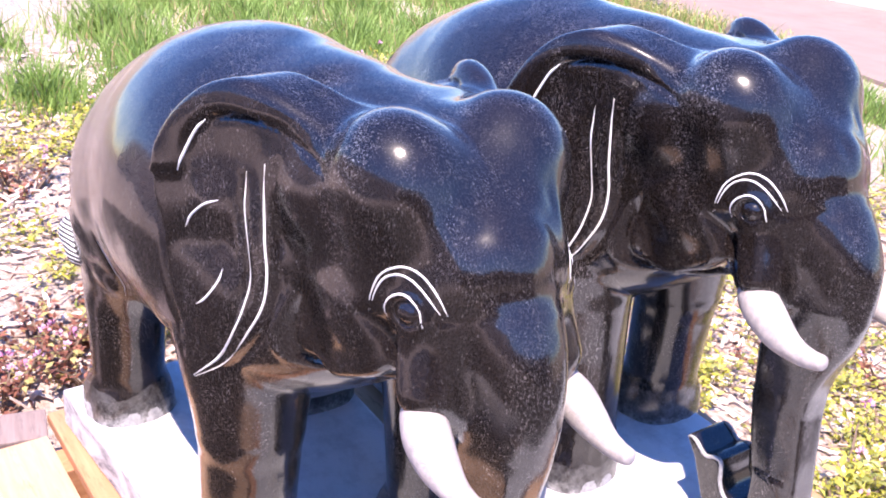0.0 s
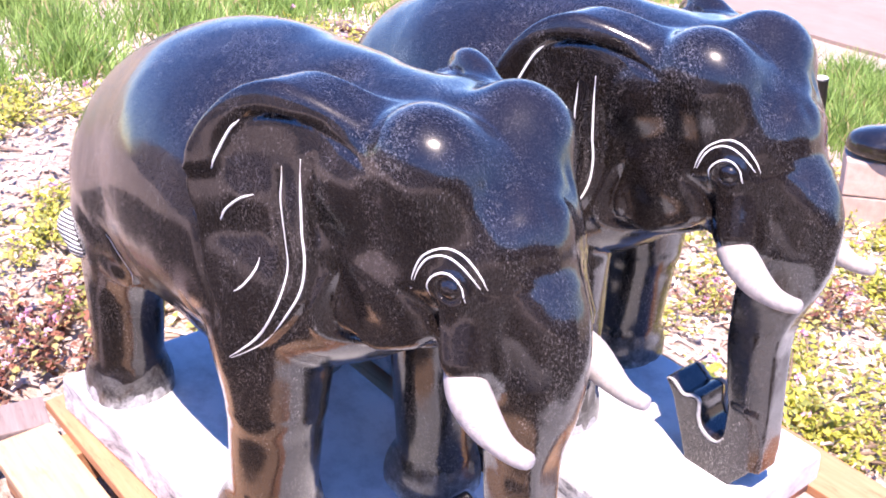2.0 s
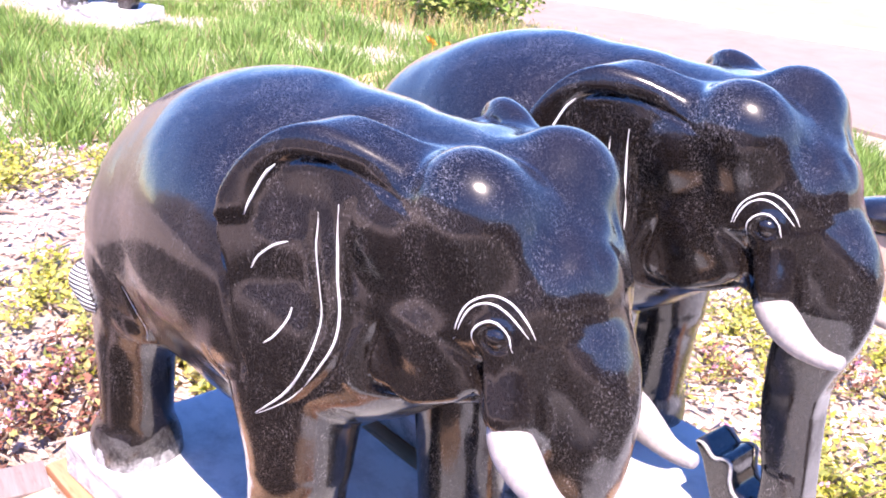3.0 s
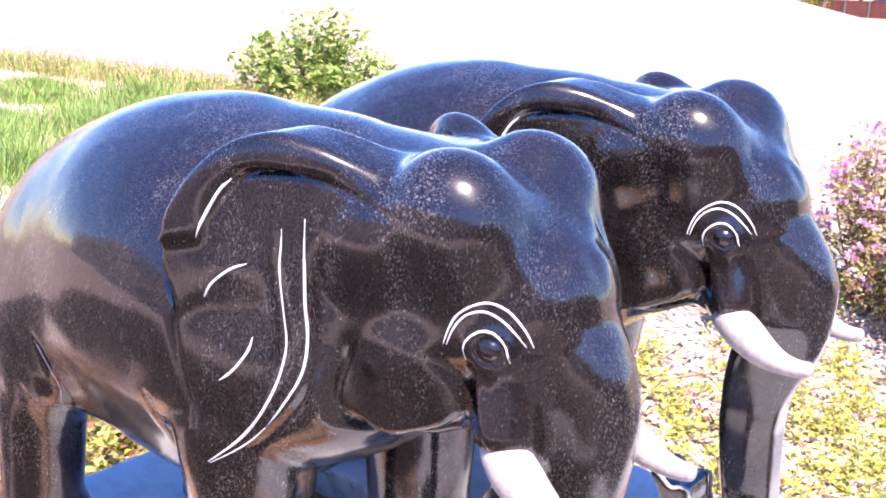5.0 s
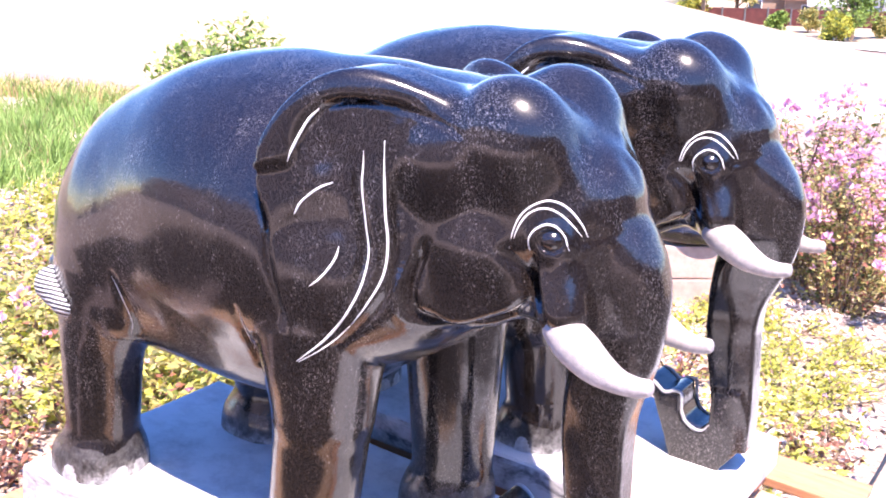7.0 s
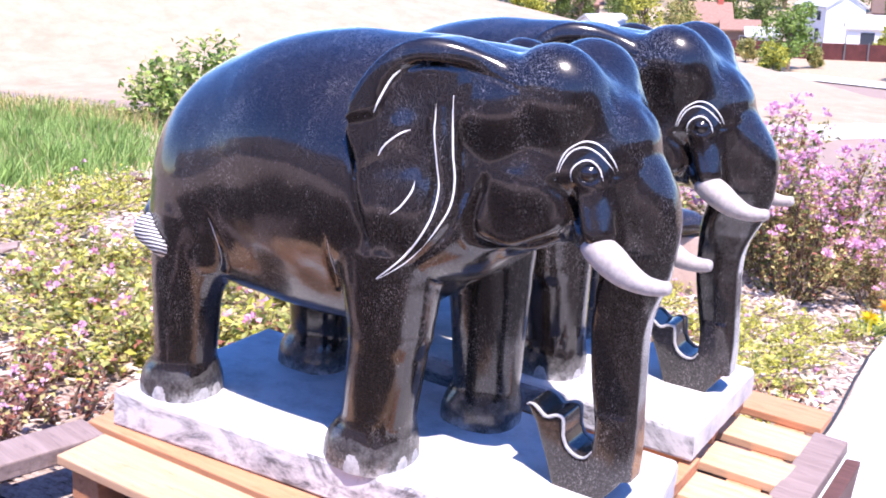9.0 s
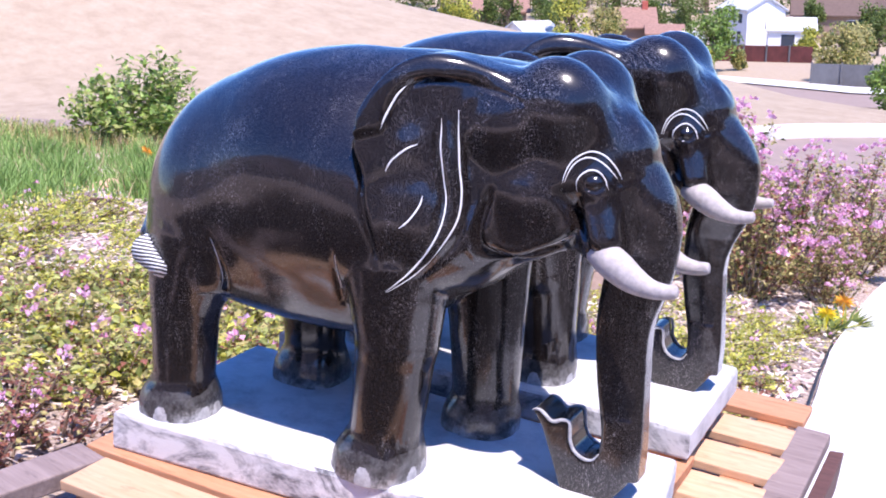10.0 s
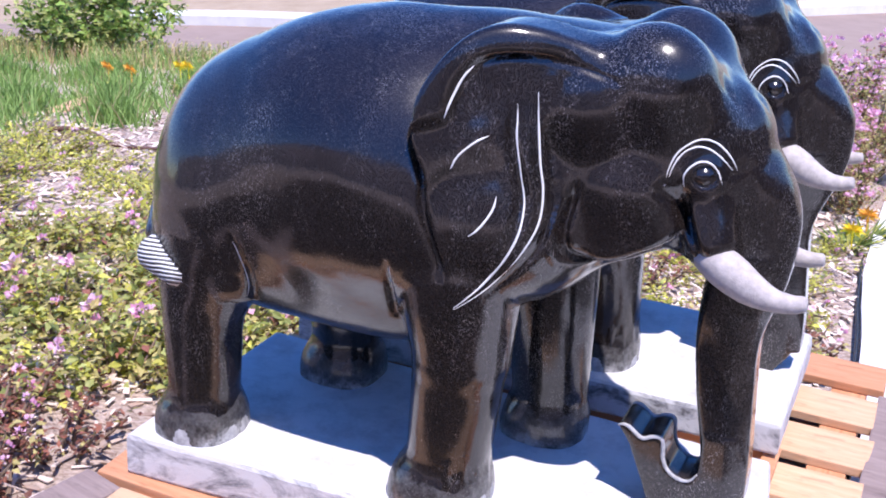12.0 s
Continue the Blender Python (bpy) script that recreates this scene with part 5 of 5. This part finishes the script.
tagged(base3, "white slab under the elephant further up the bed", "stone slab", "statue slabs")


# ---- houses, fences and trees across the valley ----
def far_place(az, r):
    x, y = HUB[0] - r * math.sin(radians(az)), HUB[1] + r * math.cos(radians(az))
    return x, y, ground_z(x, y)


ROOF_TILE = flat_material("brown_roof", (0.13, 0.085, 0.065), 0.85, 0.0, 0.2, 3)
ROOF_RED = flat_material("terracotta_roof", (0.28, 0.16, 0.12), 0.85, 0.0, 0.2, 3)
ROOF_GREY = flat_material("pale_grey_roof", (0.52, 0.53, 0.55), 0.7, 0.0, 0.12, 3)
WHITE_WALL = flat_material("white_house_wall", (0.74, 0.74, 0.75), 0.85, 0.0, 0.06, 2)
TAN_WALL = flat_material("tan_house_wall", (0.30, 0.21, 0.16), 0.85, 0.0, 0.1, 2)
WINDOW = flat_material("dark_window", (0.05, 0.06, 0.08), 0.1, 0.0, 0.1)
RED_FENCE = flat_material("red_brown_fence", (0.10, 0.026, 0.024), 0.85, 0.0, 0.3, 1.2)
GREY_WALL = flat_material("grey_block_wall", (0.13, 0.13, 0.135), 0.9, 0.0, 0.15, 1.2)
BRICK = flat_material("red_brick", (0.42, 0.10, 0.07), 0.85, 0.0, 0.2, 4)


def house(az, r, w, d, h, roof_h, turn, wall_mat, roof_mat, label, windows, chimney=None, sink=0.3, eave=0.5):
    """A gabled house: walls, pitched roof with eaves, windows, perhaps a chimney. Its front faces -y."""
    x, y, z = far_place(az, r)
    root = new("house")
    tagged(root, label, "house", "houses across the valley")
    bm = bmesh.new()
    prof = [(-d / 2, -sink - 1), (d / 2, -sink - 1), (d / 2, h), (0, h + roof_h), (-d / 2, h)]
    a = [bm.verts.new((-w / 2, p, q)) for p, q in prof]
    b = [bm.verts.new((w / 2, p, q)) for p, q in prof]
    bm.faces.new(a)
    bm.faces.new(b[::-1])
    for i in range(5):
        if i not in (2, 3):
            bm.faces.new((a[i], b[i], b[(i + 1) % 5], a[(i + 1) % 5]))
    bmesh.ops.recalc_face_normals(bm, faces=bm.faces[:])
    part("wall", bm, wall_mat, root)
    bm = bmesh.new()
    sl = roof_h / (d / 2)
    for s in (-1, 1):
        q = [(-w / 2 - eave, 0, h + roof_h), (w / 2 + eave, 0, h + roof_h), (w / 2 + eave, s * (d / 2 + eave), h - eave * sl), (-w / 2 - eave, s * (d / 2 + eave), h - eave * sl)]
        lo = [bm.verts.new((u, v, t + 0.02)) for u, v, t in q]
        hi = [bm.verts.new((u, v, t + 0.22)) for u, v, t in q]
        bm.faces.new(lo)
        bm.faces.new(hi)
        for i in range(4):
            bm.faces.new((lo[i], lo[(i + 1) % 4], hi[(i + 1) % 4], hi[i]))
    bmesh.ops.recalc_face_normals(bm, faces=bm.faces[:])
    part("roof", bm, roof_mat, root)
    for wx, wz, ww, wh in windows:
        win = part("window", box_bm(wx - ww / 2 - 0.1, wx + ww / 2 + 0.1, -d / 2 - 0.06, -d / 2 + 0.05, wz - 0.1, wz + wh + 0.1, 0.02), WHITE_WALL, root)
        part("pane", box_bm(wx - ww / 2, wx + ww / 2, -d / 2 - 0.075, -d / 2 - 0.02, wz, wz + wh, 0.01), WINDOW, win)
    if chimney:
        cx, cw, ch = chimney
        part("chimney", box_bm(cx - cw / 2, cx + cw / 2, -0.5, 0.5, h, h + roof_h + ch, 0.05), BRICK, root)
    root.matrix_world = pose(x, y, z, 0, 0, turn)
    return root


house(12.9, 165, 9.0, 5.6, 5.0, 1.6, -50, WHITE_WALL, ROOF_GREY, "white two-storey house with a pale roof", [(2.6, 3.2, 1.1, 1.2), (2.4, 0.7, 1.1, 1.4)], eave=0.3)
house(11.0, 156, 5.8, 5.0, 2.7, 1.4, 14, WHITE_WALL, ROOF_GREY, "low white garage with a pale grey roof", [(-0.4, 0.5, 1.7, 1.7)], eave=0.3)
house(9.2, 182, 11, 9, 3.8, 2.3, 12, TAN_WALL, ROOF_TILE, "tan house with a brown tiled roof", [(3, 1.6, 1.8, 1.4), (-3, 1.6, 1.6, 1.4)])
house(6.4, 190, 12, 9, 4.2, 2.4, -14, TAN_WALL, ROOF_TILE, "tan house with a brown roof among trees", [(-3, 1.8, 1.8, 1.5), (3.4, 1.8, 1.4, 1.4)])
house(18.5, 150, 4.6, 7, 3.3, 2.1, 24, TAN_WALL, ROOF_RED, "low house with a terracotta roof and brick chimney", [(-2, 0.9, 1.5, 1.2)], (1.3, 0.75, 1.0))
house(17.0, 146, 4.0, 4, 2.6, 0.9, 20, TAN_WALL, ROOF_RED, "small outbuilding with a terracotta roof", [(0.6, 0.8, 1.2, 1.0)])
house(15.9, 143, 3.4, 3.0, 2.1, 0.7, 20, WHITE_WALL, ROOF_GREY, "small white shed behind the fence", [(0.3, 0.7, 0.8, 0.8)])
house(25.6, 165, 10, 7, 4.6, 2.0, 25, TAN_WALL, ROOF_RED, "low tan house with a pale red roof behind the hill", [(1.5, 0.9, 1.6, 1.2)])
house(23.6, 132, 5.0, 5, 3.1, 1.3, 62, WHITE_WALL, ROOF_GREY, "small pale house with a grey gable", [(0, 0.8, 1.4, 1.0)], eave=0.3)


def fence(az0, az1, r, height, mat, label, post):
    root = new("fence")
    tagged(root, label, "fence", "fences across the valley")
    n = max(2, int(abs(az1 - az0) * r / 57.3 / 2.4))
    for i in range(n):
        a, b = far_place(az0 + (az1 - az0) * i / n, r), far_place(az0 + (az1 - az0) * (i + 1) / n, r)
        bm = bmesh.new()
        d = (Vector(b) - Vector(a)).normalized().cross(Vector((0, 0, 1))) * 0.06
        q = [bm.verts.new(Vector(p) + s * d + Vector((0, 0, zz))) for s in (-1, 1) for p, zz in ((a, -0.3), (b, -0.3), (b, height), (a, height))]
        for f in ((0, 1, 2, 3), (7, 6, 5, 4), (0, 4, 5, 1), (1, 5, 6, 2), (2, 6, 7, 3), (3, 7, 4, 0)):
            bm.faces.new([q[k] for k in f])
        bmesh.ops.recalc_face_normals(bm, faces=bm.faces[:])
        part("fence_panel", bm, mat, root)
        if post:
            part("post", box_bm(a[0] - 0.08, a[0] + 0.08, a[1] - 0.22, a[1] - 0.06, a[2] - 0.3, a[2] + height + 0.15, 0.01), GREY_WALL, root)
    return root


fence(26.0, 9.9, 136, 1.85, RED_FENCE, "red-brown board fence with grey posts", True)
fence(9.9, 3.0, 110, 2.0, GREY_WALL, "grey block wall along the far street", True)


def far_strip(name, az0, az1, r0, r1, lift, mat, label, category):
    bm = bmesh.new()
    prev = None
    for i in range(31):
        az = az0 + (az1 - az0) * i / 30
        p, q = [Vector(far_place(az, r)) + Vector((0, 0, lift)) for r in (r0 + 1.2 * max(0, az - 8), r1 + 1.2 * max(0, az - 8))]
        row = (bm.verts.new(p), bm.verts.new(q))
        if prev:
            bm.faces.new((prev[0], row[0], row[1], prev[1]))
        prev = row
    bmesh.ops.recalc_face_normals(bm, faces=bm.faces[:])
    if bm.faces[0].normal.z < 0:
        bmesh.ops.reverse_faces(bm, faces=bm.faces[:])
    return tagged(part(name, bm, mat), label, category, kind="structure")


far_strip("street", 22, -3, 93, 102.5, 0.05, ASPHALT, "pale asphalt street across the valley", "street")
far_strip("pavement", 22, -3, 102.7, 108, 0.16, CONCRETE, "bright concrete pavement across the valley", "pavement")


def tree(az, r, height, spread, seed, mats, label, low=0.24):
    """A tapered trunk with limbs and a crown of many small leaf clumps."""
    random.seed(seed)
    root = new("tree")
    tagged(root, label, "tree", "trees across the valley")
    wood, crown = Pile(), Pile()
    v, f = tube([(0, 0, -0.5), (0.05, 0, height * 0.3), (-0.05, 0.1, height * 0.7)], [0.035 * height, 0.026 * height, 0.01 * height], 8)
    wood.add(v, f)
    blobs = []
    for i in range(14):
        a, t = random.uniform(0, 2 * math.pi), random.uniform(0.25 if low > 0.2 else 0.0, 1.0)
        rr = spread * (1.05 - 0.62 * t) * random.uniform(0.35, 1.0)
        c = Vector((rr * math.cos(a), rr * math.sin(a), height * (low + (0.92 - low) * t)))
        v, f = tube([(0, 0, height * (0.15 + 0.4 * t)), c * 0.6 + Vector((0, 0, c.z * 0.35)), c], [0.012 * height, 0.008 * height, 0.003 * height], 5)
        wood.add(v, f)
        blobs.append((c, spread * random.uniform(0.32, 0.52)))
    for c, b in blobs:
        for _ in range(150):
            w = any_way()
            p = c + w * b * random.uniform(0.45, 1.05)
            v, f = leaf(p, any_way(-0.4), (0.3 + 0.05 * spread) * random.uniform(0.6, 1.2), (0.2 + 0.03 * spread) * random.uniform(0.6, 1.2), any_way())
            crown.add(v, f, random.choices(range(len(mats)), (3, 1)[:len(mats)])[0])
    wood.make("trunk", [BARK], root)
    crown.make("crown", mats, root)
    x, y, z = far_place(az, r)
    root.matrix_world = pose(x, y, z)
    return root


TREES = [(14.6, 121, 7.0, 3.2, LEAF_SHRUB), (21.6, 130, 9.0, 2.9, LEAF_YELLOW), (20.0, 138, 8.4, 2.3, LEAF_OLIVE), (27.4, 120, 8.2, 2.4, LEAF_YELLOW), (25.9, 134, 7.6, 2.0, LEAF_GREEN),
         (24.7, 150, 9.0, 2.0, LEAF_GREEN), (13.4, 124, 1.9, 1.0, LEAF_OLIVE), (15.3, 118, 2.6, 1.6, LEAF_YELLOW), (8.7, 114, 5.2, 2.4, LEAF_OLIVE), (7.6, 120, 5.0, 2.2, LEAF_OLIVE), (10.3, 142, 3.4, 1.7, LEAF_YELLOW),
         (6.0, 84, 4.8, 2.1, LEAF_SHRUB), (4.2, 88, 4.6, 2.2, LEAF_SHRUB), (16.6, 128, 2.4, 1.3, LEAF_OLIVE), (18.0, 126, 2.0, 1.2, LEAF_SHRUB), (7.0, 150, 5.6, 2.0, LEAF_GREEN), (5.2, 130, 5.0, 2.2, LEAF_OLIVE)]
TREES += [(0.5 + 1.45 * k, 209 + 12 * (k % 3), 11.0 + 1.4 * (k * 5 % 4), 5.6, LEAF_GREEN) for k in range(21)]
TREES += [(17.6, 160, 6.5, 2.6, LEAF_GREEN), (16.0, 170, 8.0, 3.0, LEAF_GREEN), (22.9, 160, 8.5, 2.6, LEAF_GREEN), (7.4, 165, 6.0, 2.4, LEAF_GREEN), (10.0, 172, 6.2, 2.0, LEAF_GREEN)]
for i, (az, r, h, s, mat) in enumerate(TREES):
    tree(az, r, h, s, 60 + i, [mat, LEAF_GREEN], "green garden tree across the valley", 0.03 if r > 205 else 0.2)
